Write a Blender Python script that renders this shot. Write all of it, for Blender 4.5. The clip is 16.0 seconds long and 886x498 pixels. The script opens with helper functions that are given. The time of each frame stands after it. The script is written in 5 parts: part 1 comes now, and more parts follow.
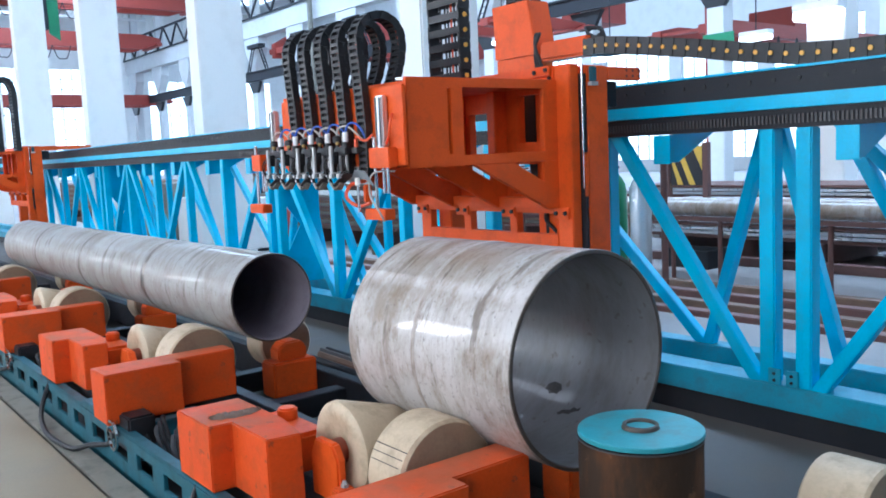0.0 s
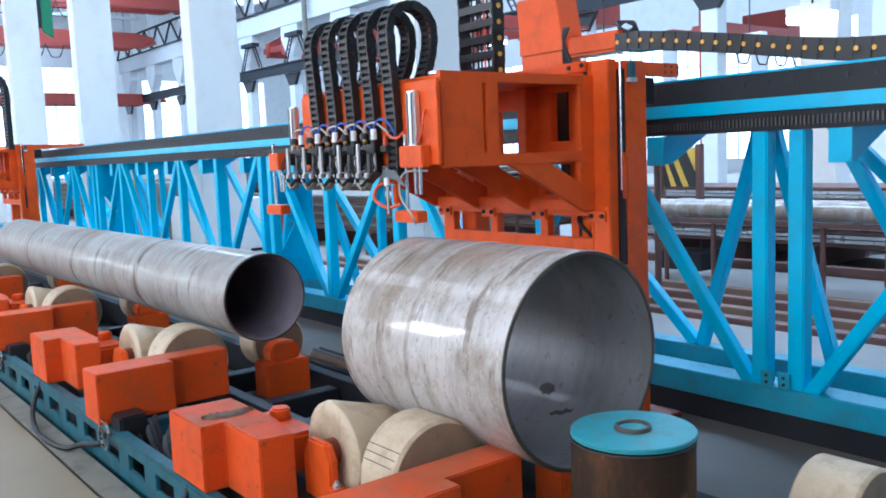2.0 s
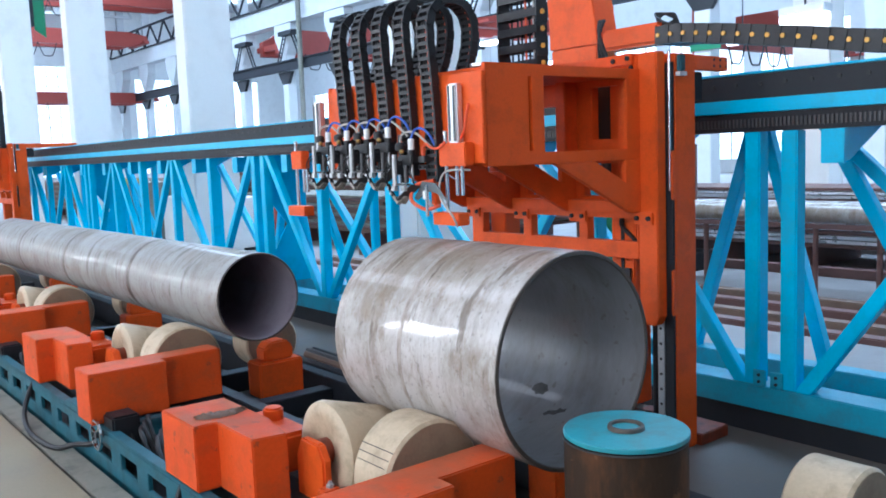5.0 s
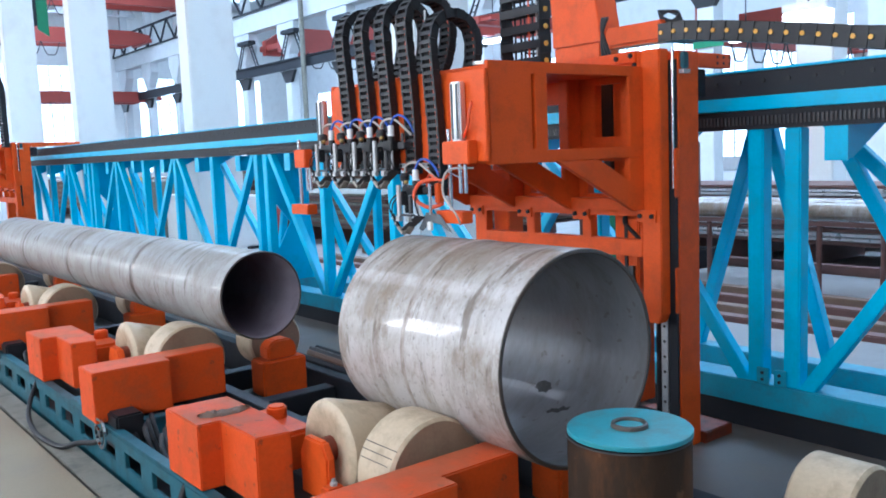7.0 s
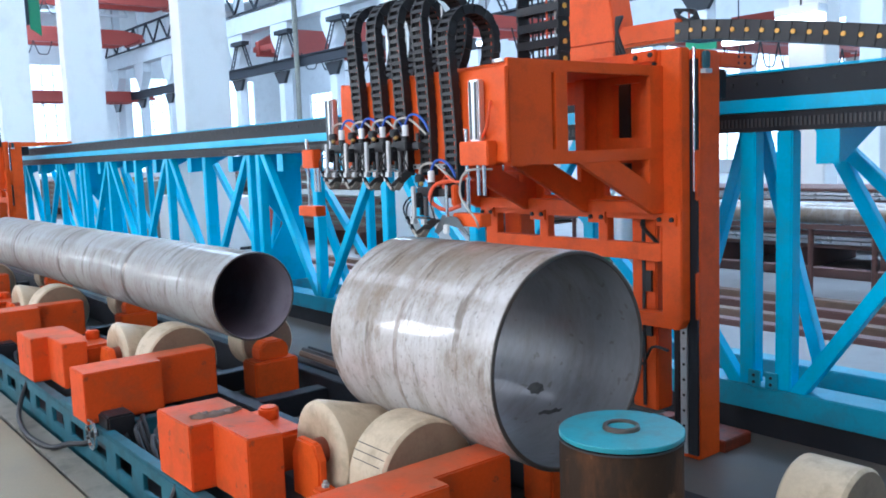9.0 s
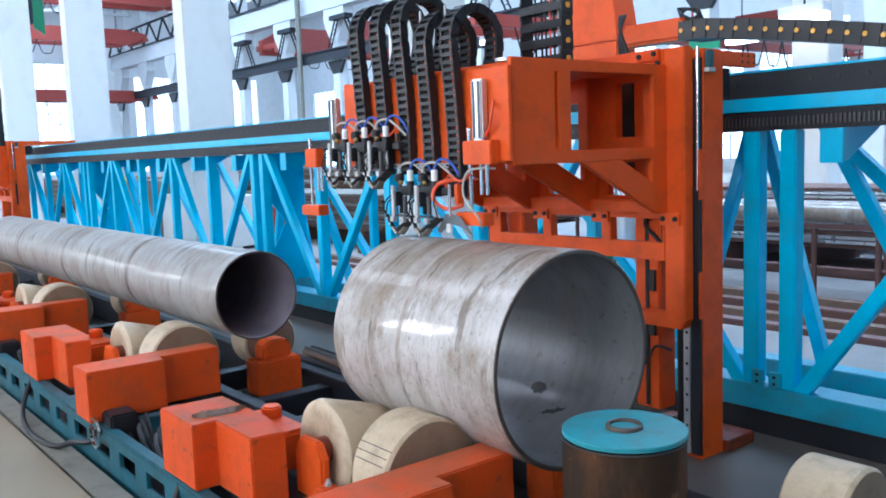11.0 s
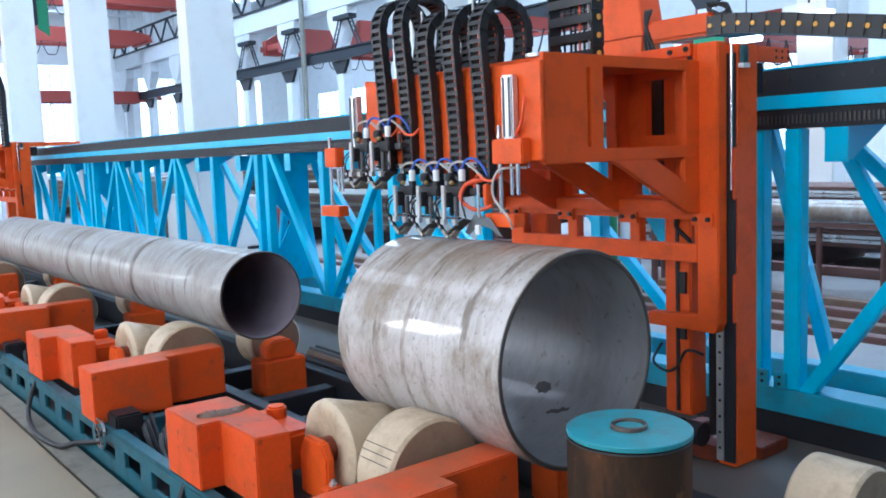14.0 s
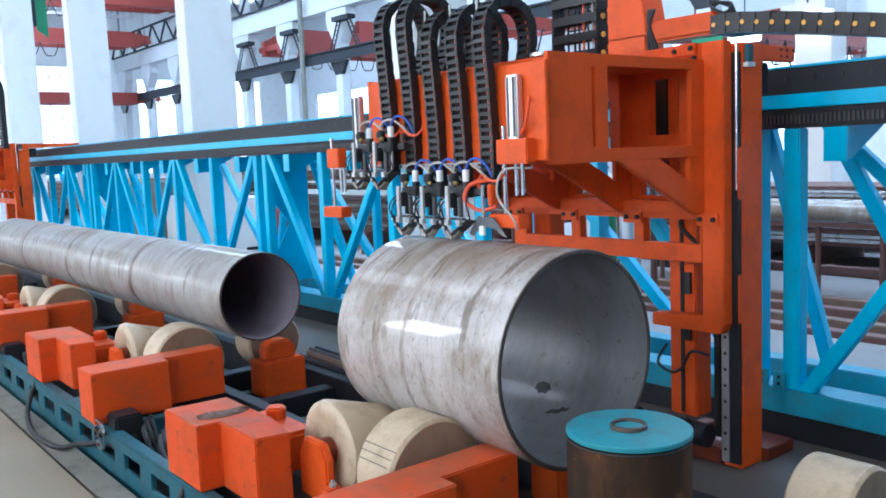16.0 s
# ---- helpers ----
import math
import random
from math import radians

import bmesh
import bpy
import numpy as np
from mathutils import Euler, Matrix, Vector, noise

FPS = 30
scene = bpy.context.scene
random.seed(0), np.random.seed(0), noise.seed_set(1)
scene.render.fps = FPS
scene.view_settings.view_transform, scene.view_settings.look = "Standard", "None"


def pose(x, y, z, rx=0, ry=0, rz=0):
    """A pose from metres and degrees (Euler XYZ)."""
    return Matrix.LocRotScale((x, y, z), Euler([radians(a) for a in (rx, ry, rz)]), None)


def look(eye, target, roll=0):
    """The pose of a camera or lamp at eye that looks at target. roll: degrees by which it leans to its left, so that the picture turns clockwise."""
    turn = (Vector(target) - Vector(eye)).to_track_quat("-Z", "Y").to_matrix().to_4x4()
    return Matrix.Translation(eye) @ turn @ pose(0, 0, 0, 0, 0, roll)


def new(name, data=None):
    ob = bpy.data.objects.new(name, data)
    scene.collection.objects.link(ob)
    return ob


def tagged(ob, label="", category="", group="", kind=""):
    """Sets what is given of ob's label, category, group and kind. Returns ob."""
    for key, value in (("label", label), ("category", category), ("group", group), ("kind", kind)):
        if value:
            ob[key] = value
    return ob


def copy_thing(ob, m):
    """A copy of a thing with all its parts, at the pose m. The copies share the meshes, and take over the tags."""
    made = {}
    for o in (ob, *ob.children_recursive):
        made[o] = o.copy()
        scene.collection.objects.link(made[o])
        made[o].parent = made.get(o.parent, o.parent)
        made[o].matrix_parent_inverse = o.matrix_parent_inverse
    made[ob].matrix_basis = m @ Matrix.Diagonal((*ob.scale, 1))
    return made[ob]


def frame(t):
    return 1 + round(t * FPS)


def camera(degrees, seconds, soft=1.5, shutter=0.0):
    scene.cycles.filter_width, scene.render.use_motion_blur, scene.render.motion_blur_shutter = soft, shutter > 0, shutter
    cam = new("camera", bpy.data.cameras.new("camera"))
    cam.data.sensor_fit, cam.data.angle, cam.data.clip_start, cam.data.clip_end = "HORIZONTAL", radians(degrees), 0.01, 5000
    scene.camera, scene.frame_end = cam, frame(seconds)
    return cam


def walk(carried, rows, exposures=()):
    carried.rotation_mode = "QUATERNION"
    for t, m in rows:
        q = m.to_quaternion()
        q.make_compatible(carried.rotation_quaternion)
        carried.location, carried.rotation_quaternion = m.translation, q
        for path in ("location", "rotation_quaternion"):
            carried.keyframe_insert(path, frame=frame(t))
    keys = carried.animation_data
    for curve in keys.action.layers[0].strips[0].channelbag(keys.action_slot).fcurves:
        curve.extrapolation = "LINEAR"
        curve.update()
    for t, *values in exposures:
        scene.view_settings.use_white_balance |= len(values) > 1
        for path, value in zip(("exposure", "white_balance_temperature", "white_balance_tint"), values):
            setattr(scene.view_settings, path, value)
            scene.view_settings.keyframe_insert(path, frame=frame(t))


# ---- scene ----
cam = camera(54.42, 16.0, soft=1.8)
EYE = (0.0, 0.0, 1.75)


def aim(yaw, pitch, roll):
    """A pose at EYE: yaw from +Y towards +X, pitch up, roll, in degrees."""
    y, p = radians(yaw), radians(pitch)
    way = Vector((math.sin(y) * math.cos(p), math.cos(y) * math.cos(p), math.sin(p)))
    return look(EYE, Vector(EYE) + way, roll)


AIMS = [
    (0.0, 37.781, -6.282, -2.614),
    (0.5, 37.848, -6.325, -2.589),
    (1.0, 37.940, -6.296, -2.341),
    (1.5, 38.025, -6.277, -2.387),
    (2.0, 38.213, -6.265, -2.323),
    (2.5, 38.272, -6.249, -2.309),
    (3.0, 38.374, -6.229, -2.284),
    (3.5, 38.605, -6.213, -2.154),
    (4.0, 38.759, -6.203, -2.143),
    (6.5, 38.423, -6.437, -2.318),
    (7.0, 38.436, -6.408, -2.333),
    (7.5, 38.469, -6.375, -2.352),
    (8.0, 38.700, -6.365, -2.243),
    (8.5, 38.878, -6.335, -2.155),
    (9.0, 38.920, -6.327, -2.060),
    (11.5, 38.561, -6.410, -2.046),
    (12.0, 38.385, -6.427, -2.062),
    (12.5, 38.347, -6.392, -2.159),
    (13.0, 38.420, -6.426, -2.234),
    (13.5, 38.420, -6.394, -2.161),
    (14.0, 38.436, -6.377, -2.206),
    (14.5, 38.407, -6.391, -2.173),
    (15.0, 38.402, -6.337, -2.171),
    (15.5, 38.423, -6.358, -2.199),
    (16.0, 38.488, -6.346, -2.333),
]

walk(cam, [(t, aim(a, b, c)) for t, a, b, c in AIMS], [(0.0, 0.32, 5300, 11), (16.0, 0.32, 5300, 11)])

# ---- light ----
world = bpy.data.worlds.new("sky")
scene.world = world
world.use_nodes = True
wn = world.node_tree.nodes
sky = wn.new("ShaderNodeTexSky")
sky.sky_type, sky.sun_disc = "NISHITA", False
sky.sun_elevation, sky.sun_rotation = radians(38), radians(-60)
world.node_tree.links.new(sky.outputs[0], wn["Background"].inputs[0])
wn["Background"].inputs[1].default_value = 0.15


def area(name, m, w, h, power, colour=(1.0, 0.92, 0.80)):
    d = bpy.data.lights.new(name, "AREA")
    d.shape, d.size, d.size_y, d.energy, d.color = "RECTANGLE", w, h, power, colour
    ob = new(name, d)
    ob.matrix_basis = m
    return ob


# ---- materials ----
def links(nt, a, b):
    nt.links.new(a, b)


def material(name, colour, rough=0.5, metal=0.0, dirt=None, dirt_amount=0.35, scale=6.0, bump=0.1, grain=60.0, spread=0.12, coat=0.0, stretch=(1, 1, 1), chips=None):
    """Paint, metal or stone: grain and stains at two scales, with fine relief."""
    mat = bpy.data.materials.new(name)
    mat.use_nodes = True
    nt = mat.node_tree
    n = nt.nodes
    b = n["Principled BSDF"]
    b.inputs["Metallic"].default_value = metal
    b.inputs["Coat Weight"].default_value = coat
    co = n.new("ShaderNodeTexCoord")
    mp = n.new("ShaderNodeMapping")
    mp.inputs["Scale"].default_value = stretch
    links(nt, co.outputs["Object"], mp.inputs["Vector"])
    big = n.new("ShaderNodeTexNoise")
    big.inputs["Scale"].default_value, big.inputs["Detail"].default_value, big.inputs["Roughness"].default_value = scale, 8, 0.65
    fine = n.new("ShaderNodeTexNoise")
    fine.inputs["Scale"].default_value, fine.inputs["Detail"].default_value = grain, 4
    for t in (big, fine):
        links(nt, mp.outputs[0], t.inputs["Vector"])
    ramp = n.new("ShaderNodeValToRGB")
    ramp.color_ramp.elements[0].position, ramp.color_ramp.elements[1].position = 0.48, 0.72
    links(nt, big.outputs["Fac"], ramp.inputs[0])
    mul = n.new("ShaderNodeMath")
    mul.operation = "MULTIPLY"
    mul.inputs[1].default_value = dirt_amount
    links(nt, ramp.outputs[0], mul.inputs[0])
    mix = n.new("ShaderNodeMix")
    mix.data_type = "RGBA"
    mix.inputs["A"].default_value = (*colour, 1)
    mix.inputs["B"].default_value = (*(dirt or [c * 0.45 for c in colour]), 1)
    links(nt, mul.outputs[0], mix.inputs["Factor"])
    tone = mix.outputs["Result"]
    if chips:
        spot = n.new("ShaderNodeTexNoise")
        spot.inputs["Scale"].default_value, spot.inputs["Detail"].default_value = 16, 5
        links(nt, co.outputs["Object"], spot.inputs["Vector"])
        cut = n.new("ShaderNodeMapRange")
        cut.inputs["From Min"].default_value, cut.inputs["From Max"].default_value = 0.655, 0.69
        cut.inputs["To Max"].default_value = 0.5
        links(nt, spot.outputs["Fac"], cut.inputs["Value"])
        chip = n.new("ShaderNodeMix")
        chip.data_type = "RGBA"
        chip.inputs["B"].default_value = (*chips, 1)
        links(nt, tone, chip.inputs["A"])
        links(nt, cut.outputs[0], chip.inputs["Factor"])
        tone = chip.outputs["Result"]
    hsv = n.new("ShaderNodeHueSaturation")
    rng = n.new("ShaderNodeMapRange")
    rng.inputs["To Min"].default_value, rng.inputs["To Max"].default_value = 1 - spread, 1 + spread
    links(nt, fine.outputs["Fac"], rng.inputs["Value"])
    links(nt, rng.outputs[0], hsv.inputs["Value"])
    links(nt, tone, hsv.inputs["Color"])
    links(nt, hsv.outputs[0], b.inputs["Base Color"])
    rr = n.new("ShaderNodeMapRange")
    rr.inputs["To Min"].default_value, rr.inputs["To Max"].default_value = max(0.05, rough - 0.12), min(1, rough + 0.15)
    links(nt, big.outputs["Fac"], rr.inputs["Value"])
    links(nt, rr.outputs[0], b.inputs["Roughness"])
    bp = n.new("ShaderNodeBump")
    bp.inputs["Strength"].default_value, bp.inputs["Distance"].default_value = bump, 0.01
    links(nt, fine.outputs["Fac"], bp.inputs["Height"])
    links(nt, bp.outputs[0], b.inputs["Normal"])
    return mat


def plain(name, colour, rough=0.5, metal=0.0, emit=0.0):
    mat = bpy.data.materials.new(name)
    mat.use_nodes = True
    b = mat.node_tree.nodes["Principled BSDF"]
    b.inputs["Base Color"].default_value, b.inputs["Roughness"].default_value, b.inputs["Metallic"].default_value = (*colour, 1), rough, metal
    if emit:
        b.inputs["Emission Color"].default_value, b.inputs["Emission Strength"].default_value = (*colour, 1), emit
    return mat


def pipe_steel(name, base, stain, speck, gloss):
    """Dull pipe skin: soft brown patches, faint rings round the pipe, dark specks and a thin sheen."""
    mat = bpy.data.materials.new(name)
    mat.use_nodes = True
    nt = mat.node_tree
    n = nt.nodes
    b = n["Principled BSDF"]
    b.inputs["Metallic"].default_value = 0.15
    b.inputs["Coat Weight"].default_value, b.inputs["Coat Roughness"].default_value = gloss, 0.035
    co = n.new("ShaderNodeTexCoord")

    def tex(scale, stretch, detail, lo, hi, rough=0.6):
        mp = n.new("ShaderNodeMapping")
        mp.inputs["Scale"].default_value = stretch
        t = n.new("ShaderNodeTexNoise")
        t.inputs["Scale"].default_value, t.inputs["Detail"].default_value, t.inputs["Roughness"].default_value = scale, detail, rough
        r = n.new("ShaderNodeMapRange")
        r.inputs["From Min"].default_value, r.inputs["From Max"].default_value = lo, hi
        links(nt, co.outputs["Object"], mp.inputs["Vector"])
        links(nt, mp.outputs[0], t.inputs["Vector"])
        links(nt, t.outputs["Fac"], r.inputs["Value"])
        return r.outputs[0]
    patches = tex(2.0, (1, 1.5, 1), 10, 0.46, 0.66, 0.72)
    rings = tex(3.2, (0.45, 2.6, 0.45), 8, 0.50, 0.66, 0.7)
    scrapes = tex(3.4, (0.7, 3.4, 0.7), 7, 0.585, 0.66, 0.62)
    specks = tex(42.0, (1, 1, 1), 3, 0.60, 0.70)
    grime = tex(9.0, (1.0, 1.8, 1.0), 8, 0.52, 0.66, 0.75)
    # Brown reflection along the pipe's top, painted in and broken up by noise.
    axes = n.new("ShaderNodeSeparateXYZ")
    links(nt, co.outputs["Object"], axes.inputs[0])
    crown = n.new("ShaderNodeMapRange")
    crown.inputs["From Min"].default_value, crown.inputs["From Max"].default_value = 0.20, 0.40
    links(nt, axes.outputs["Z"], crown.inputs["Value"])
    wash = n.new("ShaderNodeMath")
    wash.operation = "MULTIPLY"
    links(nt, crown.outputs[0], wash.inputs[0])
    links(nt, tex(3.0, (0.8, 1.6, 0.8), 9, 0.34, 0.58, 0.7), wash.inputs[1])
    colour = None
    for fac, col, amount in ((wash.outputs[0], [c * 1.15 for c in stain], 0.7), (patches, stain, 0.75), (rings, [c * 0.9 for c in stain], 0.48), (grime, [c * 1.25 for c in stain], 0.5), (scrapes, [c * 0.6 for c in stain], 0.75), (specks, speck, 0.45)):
        m = n.new("ShaderNodeMath")
        m.operation = "MULTIPLY"
        m.inputs[1].default_value = amount
        links(nt, fac, m.inputs[0])
        mix = n.new("ShaderNodeMix")
        mix.data_type = "RGBA"
        mix.inputs["A"].default_value, mix.inputs["B"].default_value = (*base, 1), (*col, 1)
        if colour is not None:
            links(nt, colour, mix.inputs["A"])
        links(nt, m.outputs[0], mix.inputs["Factor"])
        colour = mix.outputs["Result"]
    links(nt, colour, b.inputs["Base Color"])
    rr = n.new("ShaderNodeMapRange")
    rr.inputs["To Min"].default_value, rr.inputs["To Max"].default_value = 0.52, 0.74
    links(nt, grime, rr.inputs["Value"])
    links(nt, rr.outputs[0], b.inputs["Roughness"])
    bp = n.new("ShaderNodeBump")
    bp.inputs["Strength"].default_value, bp.inputs["Distance"].default_value = 0.12, 0.006
    links(nt, grime, bp.inputs["Height"])
    links(nt, bp.outputs[0], b.inputs["Normal"])
    return mat


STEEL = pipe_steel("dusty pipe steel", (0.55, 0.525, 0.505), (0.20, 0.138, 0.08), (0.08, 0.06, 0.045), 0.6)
GREYPIPE = pipe_steel("pickled pipe steel", (0.36, 0.352, 0.34), (0.20, 0.165, 0.125), (0.10, 0.09, 0.085), 0.15)
SEAM = material("rusty seam band", (0.40, 0.35, 0.31), 0.5, metal=0.1, dirt=(0.17, 0.12, 0.09), dirt_amount=0.8, scale=14, stretch=(1, 3, 1))
STORE = material("grey store floor", (0.24, 0.23, 0.225), 0.4, dirt=(0.13, 0.12, 0.11), dirt_amount=0.5, scale=0.9, bump=0.06)
ORANGE = material("orange enamel", (0.74, 0.096, 0.007), 0.48, dirt=(0.30, 0.06, 0.02), dirt_amount=0.45, bump=0.06, grain=90)
# Darker orange for the gantry foot, cone hub and beam mount.
ORANGE_OILY = material("dark orange enamel", (0.19, 0.03, 0.009), 0.45, dirt=(0.05, 0.025, 0.018), dirt_amount=0.8, scale=9, bump=0.1)
ORANGE_DUST = material("dusty orange enamel", (0.66, 0.073, 0.003), 0.62, dirt=(0.29, 0.085, 0.03), dirt_amount=0.5, bump=0.1, scale=7, chips=(0.10, 0.05, 0.035))
BLUE = material("sky blue enamel", (0.022, 0.49, 0.78), 0.36, dirt=(0.03, 0.24, 0.38), dirt_amount=0.4, bump=0.05, scale=4)
TEAL = material("teal enamel", (0.014, 0.10, 0.135), 0.5, dirt=(0.03, 0.045, 0.045), dirt_amount=0.65, scale=7)
# Low chord blue: real grime, with the chord's shade mixed into the colour.
BLUE_WORN = material("grimy, shaded sky blue enamel", (0.025, 0.30, 0.44), 0.45, dirt=(0.05, 0.13, 0.16), dirt_amount=0.6, scale=5, bump=0.08)
LIDBLUE = material("turquoise lid paint", (0.045, 0.29, 0.34), 0.35, dirt=(0.12, 0.19, 0.17), dirt_amount=0.75, scale=7, bump=0.05)
BORE = material("pipe bore steel", (0.19, 0.19, 0.20), 0.42, metal=0.2, dirt=(0.115, 0.095, 0.075), dirt_amount=0.55, scale=4.5, bump=0.12, grain=26, spread=0.14, coat=0.5, stretch=(0.7, 1.8, 0.7), chips=(0.09, 0.07, 0.055))
DARKBORE = material("mill scale bore", (0.34, 0.30, 0.35), 0.45, metal=0.2, dirt=(0.08, 0.06, 0.05), scale=5)


def dusty_tops(mat, dust, amount):
    """Pale shop dust on the level faces of painted covers, broken up by noise."""
    nt = mat.node_tree
    n = nt.nodes
    b = n["Principled BSDF"]
    below = b.inputs["Base Color"].links[0].from_socket
    geo, axes = n.new("ShaderNodeNewGeometry"), n.new("ShaderNodeSeparateXYZ")
    links(nt, geo.outputs["Normal"], axes.inputs[0])
    level = n.new("ShaderNodeMapRange")
    level.inputs["From Min"].default_value, level.inputs["From Max"].default_value = 0.75, 0.98
    links(nt, axes.outputs["Z"], level.inputs["Value"])
    co, cloud, cover = n.new("ShaderNodeTexCoord"), n.new("ShaderNodeTexNoise"), n.new("ShaderNodeMapRange")
    cloud.inputs["Scale"].default_value, cloud.inputs["Detail"].default_value = 5.0, 8
    cover.inputs["From Min"].default_value, cover.inputs["From Max"].default_value, cover.inputs["To Max"].default_value = 0.30, 0.60, amount
    links(nt, co.outputs["Object"], cloud.inputs["Vector"])
    links(nt, cloud.outputs["Fac"], cover.inputs["Value"])
    m = n.new("ShaderNodeMath")
    m.operation = "MULTIPLY"
    links(nt, level.outputs[0], m.inputs[0])
    links(nt, cover.outputs[0], m.inputs[1])
    mix = n.new("ShaderNodeMix")
    mix.data_type = "RGBA"
    mix.inputs["B"].default_value = (*dust, 1)
    links(nt, below, mix.inputs["A"])
    links(nt, m.outputs[0], mix.inputs["Factor"])
    links(nt, mix.outputs["Result"], b.inputs["Base Color"])


dusty_tops(ORANGE_DUST, (0.27, 0.125, 0.07), 0.5)
CUTEDGE = material("dark sawn pipe edge", (0.075, 0.06, 0.05), 0.5, metal=0.3, dirt=(0.16, 0.11, 0.08), dirt_amount=0.5, scale=18)
WELD = material("heat tinted weld", (0.20, 0.175, 0.155), 0.4, metal=0.6, dirt=(0.1, 0.08, 0.07), dirt_amount=0.6, scale=20)
RAIL = material("dark oiled steel", (0.009, 0.012, 0.018), 0.6, metal=0.05, dirt=(0.03, 0.027, 0.025), scale=12)
BLACK = material("black plastic", (0.012, 0.013, 0.016), 0.45, dirt=(0.03, 0.03, 0.03), scale=20)
RUBBER = material("black rubber hose", (0.012, 0.012, 0.014), 0.55)
CHROME = plain("ground steel rod", (0.7, 0.72, 0.75), 0.18, 1.0)
ALU = material("anodised aluminium", (0.68, 0.70, 0.72), 0.35, metal=0.8, dirt_amount=0.15, bump=0.03)
GUN = material("gunmetal", (0.085, 0.085, 0.09), 0.45, metal=0.6, dirt=(0.1, 0.07, 0.05), scale=25)
CREAM = material("cream nylon roller", (0.54, 0.43, 0.29), 0.5, dirt=(0.27, 0.20, 0.12), dirt_amount=0.7, scale=8, bump=0.08)
ROLLFACE = material("brown nylon roller side", (0.28, 0.205, 0.135), 0.6, dirt=(0.17, 0.12, 0.085), dirt_amount=0.6, scale=7)
RUST = material("rusted steel drum", (0.034, 0.020, 0.012), 0.75, metal=0.0, dirt=(0.14, 0.055, 0.02), dirt_amount=0.9, scale=5, bump=0.2, stretch=(1, 1, 0.35), chips=(0.16, 0.08, 0.04))
for m in (ORANGE, ORANGE_DUST):
    m.node_tree.nodes["Principled BSDF"].inputs["Specular IOR Level"].default_value = 0.28
RUST.node_tree.nodes["Principled BSDF"].inputs["Specular IOR Level"].default_value = 0.15
CONCRETE = material("worn shop floor", (0.25, 0.205, 0.135), 0.65, dirt=(0.2, 0.18, 0.15), dirt_amount=0.5, scale=1.6, bump=0.12)
GREYFLOOR = material("dull shop floor", (0.105, 0.095, 0.085), 0.5, dirt=(0.15, 0.125, 0.09), dirt_amount=0.6, scale=1.8, bump=0.06)
KERBGREY = material("oily grey kerb", (0.21, 0.20, 0.165), 0.6, dirt=(0.05, 0.05, 0.05), dirt_amount=0.6, scale=5)
WHITE = material("limewashed column plaster", (0.80, 0.80, 0.78), 0.75, dirt=(0.6, 0.58, 0.55), dirt_amount=0.4, scale=1.5, bump=0.1)
PALE = material("pale concrete beam", (0.62, 0.63, 0.63), 0.8, dirt=(0.45, 0.45, 0.45), scale=1.5)
CRANE = material("red crane paint", (0.33, 0.05, 0.035), 0.5, dirt=(0.2, 0.05, 0.04), scale=3)
DARKPIT = material("near-black pit floor", (0.018, 0.017, 0.018), 0.45, dirt=(0.07, 0.06, 0.05), dirt_amount=0.6, scale=6, bump=0.3)
GREEN = material("green cylinder paint", (0.02, 0.2, 0.09), 0.35, dirt=(0.02, 0.09, 0.05), scale=6)
YELLOW = material("yellow stripe paint", (0.7, 0.46, 0.06), 0.5)
TIMBER = material("weathered timber", (0.16, 0.10, 0.07), 0.7, dirt=(0.07, 0.05, 0.04), scale=8)
BROWNSTEEL = material("primed brown steel", (0.13, 0.06, 0.05), 0.5, dirt=(0.07, 0.05, 0.05), scale=5)
SHEET = material("bright sheet steel", (0.55, 0.57, 0.60), 0.28, metal=0.7, dirt=(0.3, 0.3, 0.3), scale=3)
GLOW = plain("bright overcast sky", (0.76, 0.90, 1.0), 1.0, 0.0, 2.3)
TUBEGLOW = plain("lit lamp", (0.95, 0.98, 1.0), 1.0, 0.0, 6.0)
MATTGREY = material("matt grey zinc plate", (0.14, 0.16, 0.175), 0.5, metal=0.3, dirt=(0.2, 0.19, 0.18), dirt_amount=0.5, scale=30)
SILVER = material("zinc plated steel", (0.47, 0.48, 0.49), 0.4, metal=0.35, dirt=(0.25, 0.22, 0.2), dirt_amount=0.5, scale=40, bump=0.05)
SCORCHED = material("heat-bleached steel", (0.34, 0.31, 0.27), 0.5, metal=0.4, dirt=(0.09, 0.07, 0.055), dirt_amount=0.7, scale=45, bump=0.1)
WHITESLEEVE = plain("white nylon sleeve", (0.8, 0.81, 0.82), 0.3)
BRASS = plain("dull brass", (0.45, 0.33, 0.12), 0.35, 0.8)
DOT = plain("amber plastic plug", (0.75, 0.40, 0.06), 0.4)
REDHOSE = plain("orange-red hose", (0.75, 0.10, 0.03), 0.4)
BLUEHOSE = plain("blue hose", (0.03, 0.10, 0.5), 0.4)
GREYHOSE = plain("grey hose", (0.45, 0.42, 0.38), 0.5)


# ---- building helpers ----
def box(bm, x0, x1, y0, y1, z0, z1):
    vs = [bm.verts.new((x, y, z)) for z in (z0, z1) for x, y in ((x0, y0), (x1, y0), (x1, y1), (x0, y1))]
    for f in ((3, 2, 1, 0), (4, 5, 6, 7), (0, 1, 5, 4), (1, 2, 6, 5), (2, 3, 7, 6), (3, 0, 4, 7)):
        bm.faces.new([vs[i] for i in f])
    return vs


